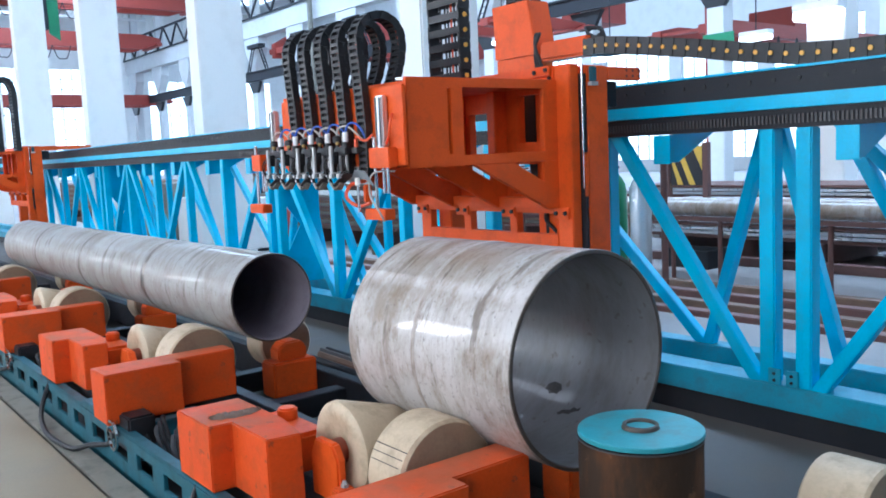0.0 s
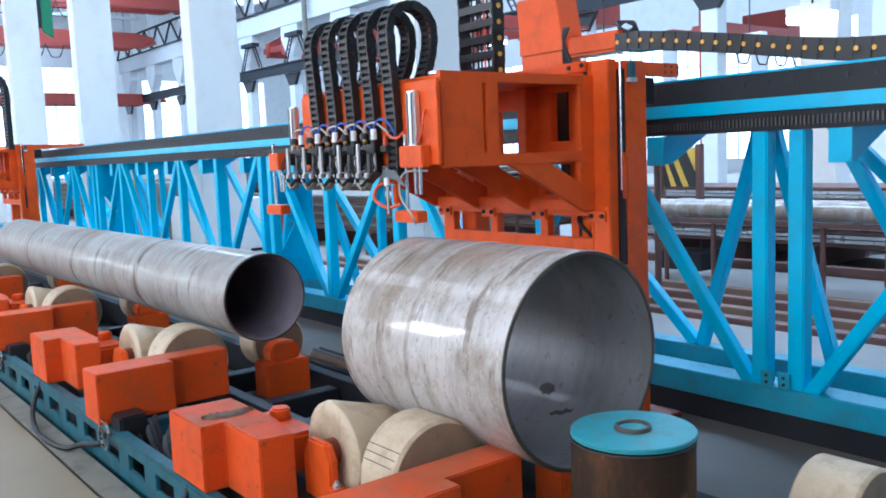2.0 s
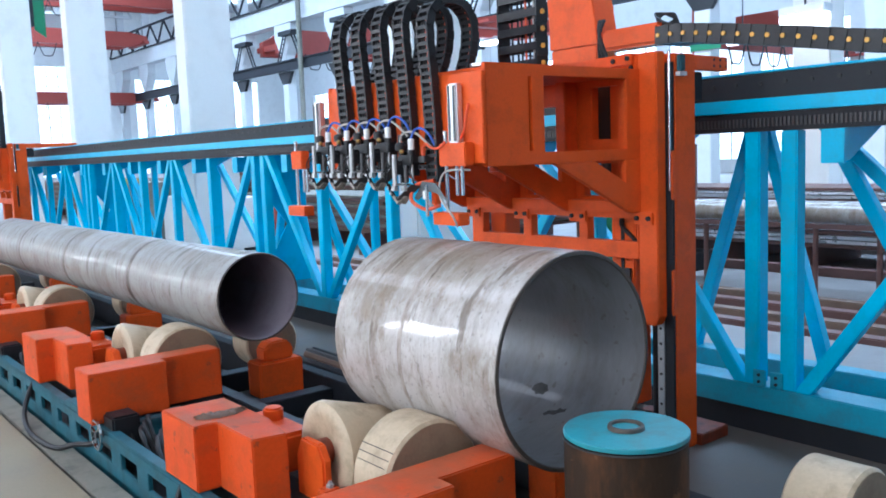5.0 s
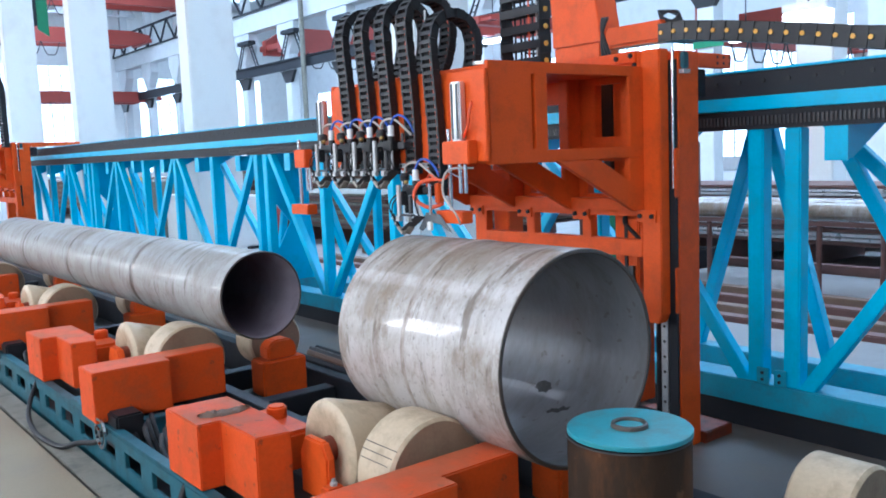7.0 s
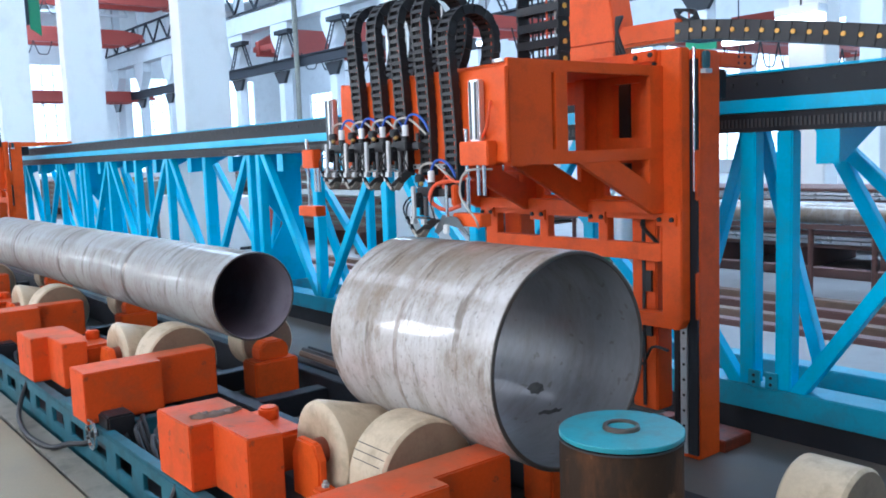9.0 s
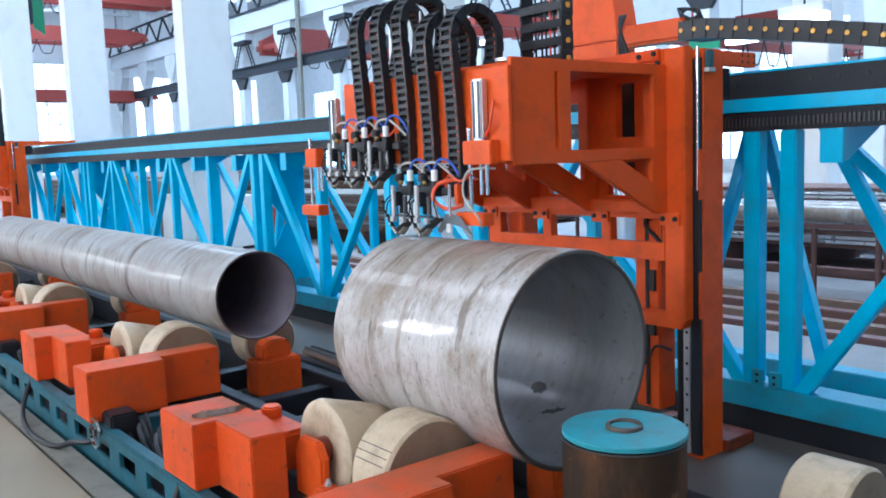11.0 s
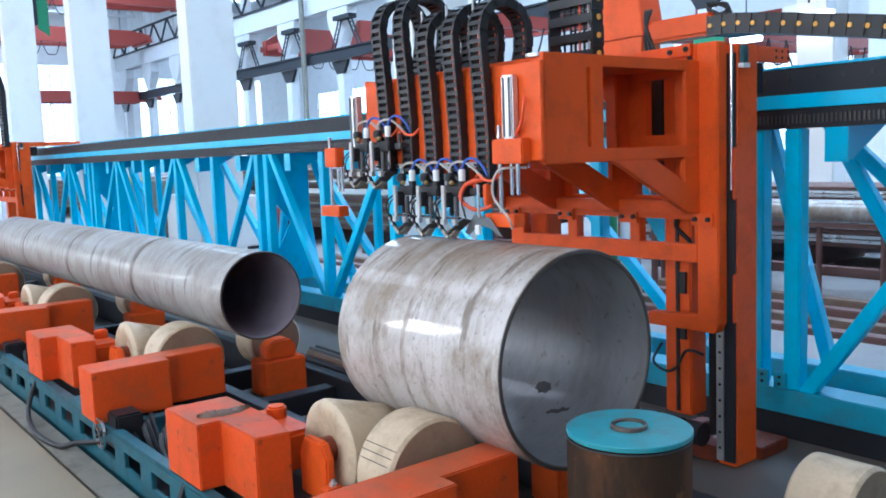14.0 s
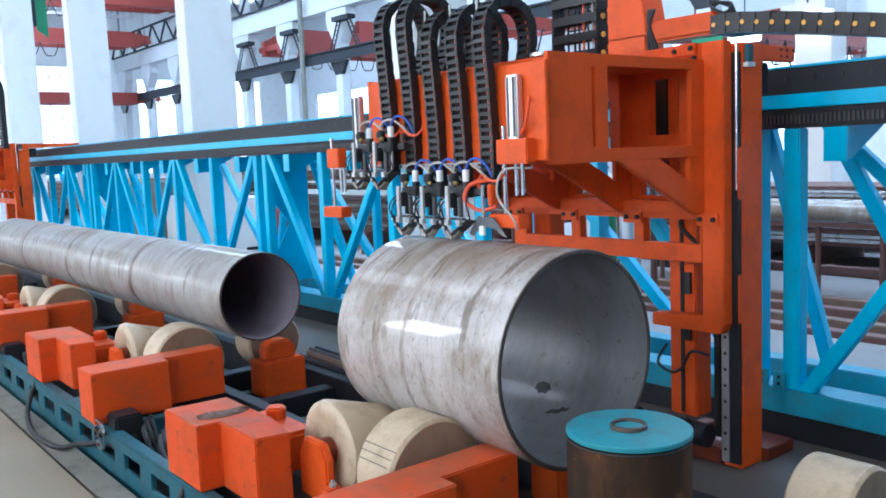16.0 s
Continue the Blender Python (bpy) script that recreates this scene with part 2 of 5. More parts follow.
def bar(bm, a, b, w, h, up=(0, 0, 1)):
    """A bar of section w x h from a to b."""
    a, b = Vector(a), Vector(b)
    d = (b - a).normalized()
    s = d.cross(Vector(up))
    s = s.normalized() if s.length > 1e-4 else d.cross(Vector((1, 0, 0))).normalized()
    u = s.cross(d).normalized()
    vs = [bm.verts.new(p + s * i * w / 2 + u * j * h / 2) for p in (a, b) for i, j in ((-1, -1), (1, -1), (1, 1), (-1, 1))]
    for f in ((0, 1, 2, 3), (7, 6, 5, 4), (0, 4, 5, 1), (1, 5, 6, 2), (2, 6, 7, 3), (3, 7, 4, 0)):
        bm.faces.new([vs[i] for i in f])


def turned(bm, origin, axis, profile, n=32, closed=False):
    """A turned solid: profile of (along, radius) about the axis from origin."""
    o, ax = Vector(origin), Vector(axis).normalized()
    s = ax.orthogonal().normalized()
    t = ax.cross(s)
    rings = []
    for l, r in profile:
        c = o + ax * l
        if r < 1e-6:
            rings.append([bm.verts.new(c)])
        else:
            rings.append([bm.verts.new(c + (s * math.cos(k * math.tau / n) + t * math.sin(k * math.tau / n)) * r) for k in range(n)])
    pairs = list(zip(rings, rings[1:])) + ([(rings[-1], rings[0])] if closed else [])
    for p, q in pairs:
        for k in range(n):
            j = (k + 1) % n
            if len(p) == 1 and len(q) > 1:
                bm.faces.new((p[0], q[k], q[j]))
            elif len(q) == 1 and len(p) > 1:
                bm.faces.new((p[k], q[0], p[j]))
            elif len(p) > 1:
                bm.faces.new((p[k], q[k], q[j], p[j]))


def rod(bm, a, b, r, n=12):
    a, b = Vector(a), Vector(b)
    turned(bm, a, b - a, [(0, 0), (0, r), ((b - a).length, r), ((b - a).length, 0)], n)


def tube(bm, pts, r, n=8, steps=6):
    """A smooth hose through pts."""
    pts = [Vector(p) for p in pts]
    line = []
    for i in range(len(pts) - 1):
        p0, p1, p2, p3 = pts[max(i - 1, 0)], pts[i], pts[i + 1], pts[min(i + 2, len(pts) - 1)]
        for k in range(steps):
            t = k / steps
            line.append(0.5 * (2 * p1 + (p2 - p0) * t + (2 * p0 - 5 * p1 + 4 * p2 - p3) * t * t + (3 * p1 - p0 - 3 * p2 + p3) * t ** 3))
    line.append(pts[-1])
    ref = None
    rings = []
    for i, p in enumerate(line):
        d = (line[min(i + 1, len(line) - 1)] - line[max(i - 1, 0)]).normalized()
        s = d.orthogonal().normalized() if ref is None else (ref - d * ref.dot(d)).normalized()
        ref = s
        t = d.cross(s)
        rings.append([bm.verts.new(p + (s * math.cos(k * math.tau / n) + t * math.sin(k * math.tau / n)) * r) for k in range(n)])
    for p, q in zip(rings, rings[1:]):
        for k in range(n):
            bm.faces.new((p[k], q[k], q[(k + 1) % n], p[(k + 1) % n]))
    for ring in (rings[0][::-1], rings[-1]):
        bm.faces.new(ring)


def prism(bm, outline, axis, lo, hi):
    """A plate: a 2D outline swept along an axis ('x', 'y' or 'z') from lo to hi."""
    put = {"x": lambda a, b, c: (c, a, b), "y": lambda a, b, c: (a, c, b), "z": lambda a, b, c: (a, b, c)}[axis]
    lower = [bm.verts.new(put(a, b, lo)) for a, b in outline]
    upper = [bm.verts.new(put(a, b, hi)) for a, b in outline]
    n = len(outline)
    bm.faces.new(lower[::-1])
    bm.faces.new(upper)
    for i in range(n):
        j = (i + 1) % n
        bm.faces.new((lower[i], lower[j], upper[j], upper[i]))


def framed(bm, axis, lo, hi, outer, holes):
    """A plate with rectangular holes: outer and holes as (a0, a1, b0, b1)."""
    aa = sorted({outer[0], outer[1], *[h[0] for h in holes], *[h[1] for h in holes]})
    bb = sorted({outer[2], outer[3], *[h[2] for h in holes], *[h[3] for h in holes]})
    solid = {}
    for i in range(len(aa) - 1):
        for j in range(len(bb) - 1):
            ca, cb = (aa[i] + aa[i + 1]) / 2, (bb[j] + bb[j + 1]) / 2
            solid[i, j] = not any(h[0] < ca < h[1] and h[2] < cb < h[3] for h in holes)
    put = {"x": lambda a, b, c: (c, a, b), "y": lambda a, b, c: (a, c, b), "z": lambda a, b, c: (a, b, c)}[axis]
    cache = {}

    def v(i, j, c):
        if (i, j, c) not in cache:
            cache[i, j, c] = bm.verts.new(put(aa[i], bb[j], c))
        return cache[i, j, c]
    for (i, j), s in solid.items():
        if not s:
            continue
        bm.faces.new((v(i, j, lo), v(i, j + 1, lo), v(i + 1, j + 1, lo), v(i + 1, j, lo)))
        bm.faces.new((v(i, j, hi), v(i + 1, j, hi), v(i + 1, j + 1, hi), v(i, j + 1, hi)))
        for di, dj, e in ((-1, 0, ((i, j), (i, j + 1))), (1, 0, ((i + 1, j + 1), (i + 1, j))), (0, -1, ((i + 1, j), (i, j))), (0, 1, ((i, j + 1), (i + 1, j + 1)))):
            if not solid.get((i + di, j + dj), False):
                (p, q), (r, s2) = e
                bm.faces.new((v(p, q, lo), v(p, q, hi), v(r, s2, hi), v(r, s2, lo)))


def finish(bm, name, mat, bevel=0.0, smooth=False):
    bmesh.ops.recalc_face_normals(bm, faces=bm.faces[:])
    if bevel:
        es = [e for e in bm.edges if len(e.link_faces) == 2 and e.calc_face_angle(0) > 0.6]
        bmesh.ops.bevel(bm, geom=es, offset=bevel, segments=2, affect="EDGES", clamp_overlap=True)
    me = bpy.data.meshes.new(name)
    bm.to_mesh(me)
    bm.free()
    me.materials.append(mat)
    if smooth:
        me.polygons.foreach_set("use_smooth", [True] * len(me.polygons))
        me.set_sharp_from_angle(angle=0.6)
    return me


def part(name, bm, mat, parent, label="", bevel=0.0, smooth=False, at=None):
    ob = new(name, finish(bm, name, mat, bevel, smooth))
    if parent is not None:
        ob.parent = parent
    if at is not None:
        ob.matrix_basis = at
    if label:
        ob["label"] = label
    return ob


def thing(name, label, category, group="", at=None):
    ob = new(name)
    ob.empty_display_size = 0.1
    if at is not None:
        ob.matrix_basis = at
    return tagged(ob, label, category, group)


def setting(name, bm, mat, label="", bevel=0.0, smooth=False):
    return tagged(part(name, bm, mat, None, "", bevel, smooth), label, name.split("_")[0], "", "structure")


B = bmesh.new

# ---- the hall ----
PITCH = 2.78      # spacing of the roller stands
XT = 4.594        # front face of the truss


def hall():
    # Near-black ground that shows between the parts of the roller bed.
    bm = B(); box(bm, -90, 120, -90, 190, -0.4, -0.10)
    setting("ground", bm, DARKPIT, "near-black ground under the roller bed")
    bm = B(); box(bm, -10, 1.262, -30, 84, -0.099, 0)
    setting("floor_aisle", bm, CONCRETE, "worn tan concrete aisle floor")
    bm = B(); box(bm, 1.285, 1.44, -30, 84, -0.099, -0.004)
    setting("kerb", bm, KERBGREY, "oily grey kerb beside the roller bed", 0.006)
    bm = B(); box(bm, 6.66, 46, -30, 84, -0.099, 0.002)
    setting("floor_store", bm, STORE, "pale concrete floor of the storage bay")
    bm = B(); box(bm, 3.30, 6.655, -30, 84, -0.099, 0)
    setting("floor_bay", bm, GREYFLOOR, "dull brownish grey shop floor beside the truss")
    # walls with window openings
    wins = [(-28 + 6.25 * k + 1.75, -28 + 6.25 * k + 4.35, 3.0, 6.4) for k in range(17)]
    bm = B(); framed(bm, "x", -10.3, -10, (-30, 84, -0.1, 17), wins)
    setting("wall_west", bm, WHITE, "white hall wall with tall windows")
    count = 0
    for a, b, c, d in wins:
        count += 1
        bm = B()
        for i in range(8):
            z = c + (d - c) * i / 7
            box(bm, -9.90, -9.84, a, b, z - 0.06, z + 0.06)
        for i in range(4):
            y = a + (b - a) * i / 3
            box(bm, -9.91, -9.85, y - 0.05, y + 0.05, c, d)
        setting("window_%d" % count, bm, PALE, "wide steel window with level glazing bars")
    wins_east = [(-28 + 6.25 * k + 0.5, -28 + 6.25 * k + 5.8, 0.8, 8.2) for k in range(17)]
    bm = B(); framed(bm, "x", 46, 46.3, (-30, 84, -0.1, 17), wins_east)
    setting("wall_east", bm, PALE, "pale hall wall with tall windows")
    wins_north = [(-8, 0, 1, 9), (2, 12, 1, 11), (14, 27, 1, 11), (30, 43, 1, 10)]
    bm = B(); framed(bm, "y", 84, 84.3, (-10, 46, -0.1, 17), wins_north)
    setting("wall_north", bm, WHITE, "far end wall with tall windows")
    # Assumed end wall, out of view; grey so that it bounces little light.
    bm = B(); box(bm, -10, 46, -30.3, -30, -0.1, 17)
    setting("wall_south", bm, KERBGREY, "assumed grey end wall out of view")
    bm = B(); framed(bm, "z", 17.0, 17.2, (-10.3, 46.3, -30.3, 84.3), [(-6, -1, -18, 80), (14, 20, 0, 80), (34, 40, 0, 80)])
    setting("ceiling", bm, PALE, "pale roof deck with skylight strips")
    for a, b, c, d in wins_east:
        count += 1
        bm = B()
        for i in range(1, 6):
            y = a + (b - a) * i / 6
            box(bm, 46.08, 46.16, y - 0.035, y + 0.035, c, d)
        for i in range(1, 9):
            z = c + (d - c) * i / 9
            box(bm, 46.09, 46.15, a, b, z - 0.03, z + 0.03)
        setting("window_%d" % count, bm, PALE, "tall steel window with many small panes")
    for a, b, c, d in wins_north:
        count += 1
        bm = B()
        n = int((b - a) / 1.0)
        for i in range(1, n):
            x = a + (b - a) * i / n
            box(bm, x - 0.04, x + 0.04, 84.08, 84.16, c, d)
        for i in range(1, 11):
            z = c + (d - c) * i / 11
            box(bm, a, b, 84.09, 84.15, z - 0.035, z + 0.035)
        setting("window_%d" % count, bm, PALE, "tall steel window with many small panes")
    # bright overcast sky outside the windows
    bm = B(); box(bm, 70, 70.2, -60, 130, -5, 40)
    setting("backdrop_east", bm, GLOW, "bright overcast sky outside")
    bm = B(); box(bm, -40, 69, 110, 110.2, -5, 40)
    setting("backdrop_north", bm, GLOW, "bright overcast sky outside")


hall()
for k in range(3, 13):
    area("west_window", pose(-9.95, -24.95 + 6.25 * k, 4.7, 0, -90, 0), 3.4, 2.6, 520, (1.0, 0.92, 0.80))
area("skylight_near", pose(-3.5, 10, 16.9, 0, 0, 0), 5, 54, 1700)
area("skylight_far", pose(17, 36, 16.9, 0, 0, 0), 6, 80, 16500, (0.68, 0.86, 1.0))
area("skylight_east", pose(37, 36, 16.9, 0, 0, 0), 6, 80, 6000, (0.68, 0.86, 1.0))


def columns():
    first = None
    for y in (-10.9, -4.6, 1.7, 7.75, 13.92, 20.35, 26.6, 33.0, 39.7, 46.0, 52.3, 58.6, 64.9, 71.2):
        if first is None:
            bm = B(); box(bm, 0, 0.83, 0, 0.42, 0, 16.99)
            first = part("hall_column", bm, WHITE, None, "", 0.02)
            tagged(first, "white plastered concrete hall column", "column", "hall columns")
            first.matrix_basis = pose(5.85, y, 0)
        else:
            copy_thing(first, pose(5.85, y, 0))
    # second row, with corbels that carry the crane beam
    far = None
    for k in range(13):
        y = 6.5 + 6.25 * k
        if far is None:
            far = thing("corbel_column", "pale concrete column with a flared corbel", "column", "far row of columns", pose(28, y, 0))
            bm = B(); box(bm, -0.3, 0.3, -0.35, 0.35, 0, 10.4)
            part("shaft", bm, PALE, far, "", 0.02)
            bm = B(); prism(bm, [(-0.36, 8.4), (0.36, 8.4), (1.1, 9.6), (1.1, 10.4), (-1.1, 10.4), (-1.1, 9.6)], "x", -0.34, 0.34)
            part("corbel", bm, PALE, far, "", 0.02)
            bm = B(); box(bm, -0.2, 0.4, -0.25, 0.25, 11.62, 16.98)
            part("upper_shaft", bm, PALE, far, "", 0.02)
            bm = B(); prism(bm, [(-0.9, 7.38), (-0.36, 6.6), (0.36, 6.6), (0.9, 7.38)], "x", -0.32, -0.12)
            part("bracket", bm, BLACK, far, "dark pipe bracket")
        else:
            copy_thing(far, pose(28, y, 0))
    bm = B(); box(bm, 27.6, 28.4, -20, 83, 10.41, 11.6)
    setting("beam_crane", bm, PALE, "long pale concrete crane beam")
    bm = B(); box(bm, 27.45, 27.66, -20, 83, 7.4, 7.95); box(bm, 27.35, 27.75, -20, 83, 7.96, 8.04)
    setting("beam_rail", bm, RAIL, "dark steel rail beam along the columns")
    bm = B()
    for k in range(33):
        y = -16 + 3.0 * k
        bar(bm, (27.5, y, 11.7), (27.5, y + 1.5, 13.4), 0.12, 0.12)
        bar(bm, (27.5, y + 1.5, 13.4), (27.5, y + 3.0, 11.7), 0.12, 0.12)
    bar(bm, (27.5, -16, 13.4), (27.5, 83, 13.4), 0.15, 0.15); bar(bm, (27.5, -16, 11.68), (27.5, 83, 11.68), 0.12, 0.12)
    setting("lattice_roof", bm, RAIL, "dark steel roof lattice")
    bm = B(); rod(bm, (27.25, 47.4, 0.0), (27.25, 47.4, 14.5), 0.16, 14)
    tagged(part("downpipe", bm, KERBGREY, None, smooth=True), "grey downpipe by the far columns", "pipe")
    for k in range(9):
        y = 11.5 + 6.25 * k
        br = thing("rail_brace", "dark slanted steel braces over the rail beam", "brace", "rail braces", pose(27.4, y, 8.041))
        for e in (-1, 1):
            bm = B(); bar(bm, (0, e * 1.2, 0), (0, e * 0.35, 1.5), 0.07, 0.07, (1, 0, 0)); bar(bm, (0, e * 1.55, 0), (0, e * 0.7, 1.5), 0.07, 0.07, (1, 0, 0))
            for i in range(5):
                f = 0.15 + 0.18 * i
                bar(bm, (0, e * (1.2 - 0.85 * f), 1.5 * f), (0, e * (1.55 - 0.85 * f), 1.5 * f), 0.04, 0.04, (1, 0, 0))
            part("ladder_brace", bm, RAIL, br)
        bm = B(); box(bm, -0.3, 0.25, -0.85, 0.85, 1.501, 1.75)
        part("walk_bracket", bm, RAIL, br)
    # roof trusses across the bay
    for k in range(11):
        y = 14.4 + 6.25 * k
        bm = B()
        for z in (14.6, 16.4):
            bar(bm, (6.8, y, z), (27.6, y, z), 0.22, 0.22)
        for i in range(10):
            x = 6.8 + 2.08 * i
            bar(bm, (x, y, 14.6), (x + 1.04, y, 16.4), 0.1, 0.1); bar(bm, (x + 1.04, y, 16.4), (x + 2.08, y, 14.6), 0.1, 0.1)
        setting("roof_truss", bm, PALE, "pale steel roof truss")


columns()


def crane(y, z, x0, x1, depth):
    c = thing("bridge_crane", "red overhead bridge crane under the hall roof", "crane", "bridge cranes")
    for dy in (0, 2.2):
        bm = B(); prism(bm, [(x0, z), (x0, z + depth * 0.6), (x0 + 1.2, z + depth), (x1 - 1.6, z + depth), (x1, z + depth * 0.75), (x1, z + depth * 0.45), (x1 - 1.6, z)], "y", y + dy, y + dy + 0.45)
        part("girder", bm, CRANE, c, "", 0.02)
    for x in (x0 + 0.1, x1 - 0.5):
        bm = B(); box(bm, x, x + 0.4, y - 0.6, y + 3.2, z + depth * 0.2, z + depth * 0.42)
        part("end_carriage", bm, CRANE, c)
    bm = B(); box(bm, x0 + 6.5, x0 + 8.2, y + 0.2, y + 2.4, z + depth + 0.01, z + depth + 0.9)
    t = part("trolley", bm, CRANE, c)
    for i in range(8):
        xa = x0 + 2 + i * 1.4
        if xa + 1.4 > x1 - 1.6:
            break
        bm = B(); tube(bm, [(xa, y - 0.05, z + 0.04), (xa + 0.35, y - 0.05, z - 0.9), (xa + 0.7, y - 0.05, z - 1.0), (xa + 1.05, y - 0.05, z - 0.9), (xa + 1.4, y - 0.05, z + 0.04)], 0.035, 6, 4)
        part("festoon_cable", bm, RUBBER, c, "hanging festoon cable", smooth=True)
    return c


crane(73, 11.6, 6.9, 27.4, 1.2)
crane(64, 13.3, 6.9, 27.4, 1.1)
crane(77, 7.2, 6.9, 29.5, 0.95)
crane(52, 8.8, 28.25, 46.05, 1.6)
crane(20, 5.9, 28.7, 46.05, 0.55)
crane(25, 6.5, 22, 27.4, 0.5)


def side_bay():
    # red steel post, white column, sign and lamps seen over the truss
    bm = B(); box(bm, 28.5, 28.95, 19.6, 20.0, 0, 7.2)
    tagged(part("steel_post", bm, CRANE, None, "", 0.01), "red painted steel post by the far columns", "post")
    p = thing("cable_box", "green panel with a dark box fixed to a column", "panel", at=pose(6.681, 26.7, 0))
    bm = B(); prism(bm, [(0.12, 5.7), (0.42, 5.5), (0.42, 8.4), (0.12, 8.4)], "y", 0.0, 0.06)
    part("panel", bm, GREEN, p, "", 0.01)
    bm = B(); box(bm, 0.0, 0.119, 0.0, 0.16, 5.8, 8.2)
    part("box", bm, RAIL, p, "", 0.01)
    bm = B(); box(bm, 16.0, 16.55, 8.2, 8.95, 0, 16.98)
    tagged(part("pillar", bm, WHITE, None, "", 0.02), "white plastered pillar in the side bay", "pillar")
    bm = B(); box(bm, 27.64, 27.705, 18.2, 19.5, 5.15, 5.65)
    tagged(part("sign_board", bm, GREEN, None, "", 0.01), "green hanging sign board", "sign")
    for x, y, z, w in ((15.825, 8.6, 4.1, 0.9), (26.5, 16.6, 5.2, 1.1), (26.0, 22.5, 5.2, 1.6), (25, 27.5, 6.4, 1.0)):
        l = thing("hall_lamp", "bright white hall lamp", "lamp", "hall lamps", pose(x, y, z))
        bm = B(); box(bm, -0.18, 0.18, -w / 2, w / 2, 0, 0.16)
        part("housing", bm, ALU, l, "", 0.02)
        bm = B(); box(bm, -0.20, 0.16, -w / 2 + 0.03, w / 2 - 0.03, -0.16, -0.004)
        part("diffuser", bm, TUBEGLOW, l, "glowing white diffuser", 0.02)
        bm = B(); rod(bm, (0, 0, 0.161), (0, 0, 17.0 - z), 0.02, 8)
        part("drop_rod", bm, RAIL, l)


side_bay()


# ---- truss rail ----
def bolts(parent, pts, axis, r=0.014, length=0.012):
    bm = B()
    turned(bm, (0, 0, 0), axis, [(0, r), (length, r), (length, 0)], 6)
    me = finish(bm, "bolt", RAIL)
    for p in pts:
        ob = new("bolt", me)
        ob.parent, ob.matrix_basis = parent, Matrix.Translation(p)


def truss():
    t = thing("truss_girder", "long sky blue steel truss girder with dark guide rails", "truss", at=pose(XT, 0, 0))
    Y0, Y1, D = -4.3, 30.0, 0.62
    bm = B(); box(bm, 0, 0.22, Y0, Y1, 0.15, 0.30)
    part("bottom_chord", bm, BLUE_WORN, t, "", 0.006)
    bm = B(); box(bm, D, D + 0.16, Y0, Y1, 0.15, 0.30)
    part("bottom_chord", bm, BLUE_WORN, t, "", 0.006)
    bm = B(); box(bm, 0.02, 0.30, Y0, Y1, 0.0, 0.148)
    part("plinth", bm, RAIL, t, "black steel plinth")
    bm = B(); box(bm, D, D + 0.16, Y0, Y1, 0, 0.148)
    part("plinth", bm, RAIL, t, "black steel plinth")
    bm = B(); box(bm, -0.02, 0.12, Y0, Y1, 1.92, 1.998)
    part("top_chord", bm, BLUE, t, "", 0.004)
    bm = B(); box(bm, 0.0, 0.11, Y0, Y1, 2.0, 2.14)
    part("guide_rail", bm, RAIL, t, "dark drilled guide rail")
    bm = B(); box(bm, 0.0, 0.11, Y0, Y1, 1.81, 1.918)
    part("rack", bm, RAIL, t, "dark toothed rack")
    bm = B(); box(bm, -0.01, D + 0.16, Y0, Y1, 2.142, 2.156)
    part("cover_plate", bm, BLUE, t, "", 0.003)
    bm = B(); box(bm, D, D + 0.16, Y0, Y1, 1.95, 2.14)
    part("top_chord", bm, BLUE, t, "", 0.004)
    posts, diags = [], []
    for m in (-1, 0, 1, 2):
        base = 2.82 + 6.43 * m
        ys = [base + 1.24 * i for i in range(6)]
        posts += ys
        for i in range(5):
            up = (i % 2 == 0) == (m % 2 == 0)
            a, b = ys[i] + 0.07, ys[i + 1] - 0.07
            diags.append((a, b) if up else (b, a))
    x = 0.055
    for y in posts:
        bm = B(); box(bm, x - 0.05, x + 0.05, y - 0.05, y + 0.05, 0.301, 1.809)
        part("upright", bm, BLUE, t, "", 0.008)
    for a, b in diags:
        bm = B(); bar(bm, (x, a, 0.28), (x, b, 1.84), 0.08, 0.08, (1, 0, 0))
        part("diagonal_brace", bm, BLUE, t, "", 0.006)
    # rear plane: long shallow braces and steep pairs at the joints
    x = D + 0.07
    for m in (-1, 0, 1, 2):
        base = 2.82 + 6.43 * m
        for i in range(3):
            a = base + 0.9 + 1.9 * i
            bm = B(); bar(bm, (x, a, 0.28), (x, a + 1.75, 1.95), 0.08, 0.08, (1, 0, 0))
            part("diagonal_brace", bm, BLUE, t, "", 0.006)
        for a, b in ((base + 0.88, base + 0.38), (base - 0.12, base + 0.34), (base - 0.97, base - 0.05)):
            bm = B(); bar(bm, (x, a, 0.28), (x, b, 1.93), 0.08, 0.08, (1, 0, 0))
            part("diagonal_brace", bm, BLUE, t, "", 0.006)
        for y in (base + 2.5, base + 4.96):
            bm = B(); box(bm, x - 0.04, x + 0.04, y - 0.04, y + 0.04, 0.301, 1.949)
            part("upright", bm, BLUE, t, "", 0.008)
    # hanging tabs with tapered cross brackets
    for k in range(-3, 20):
        y = 2.33 + 1.225 * k
        bm = B(); box(bm, -0.012, 0.006, y - 0.065, y + 0.065, 1.62, 1.805)
        part("tab", bm, BLUE, t, "", 0.003)
        bm = B(); prism(bm, [(0.007, 1.62), (0.16, 1.63), (D + 0.1, 1.90), (D + 0.1, 1.948), (0.12, 1.948), (0.12, 1.805), (0.007, 1.805)], "y", y - 0.01, y + 0.01)
        part("cross_bracket", bm, BLUE, t)
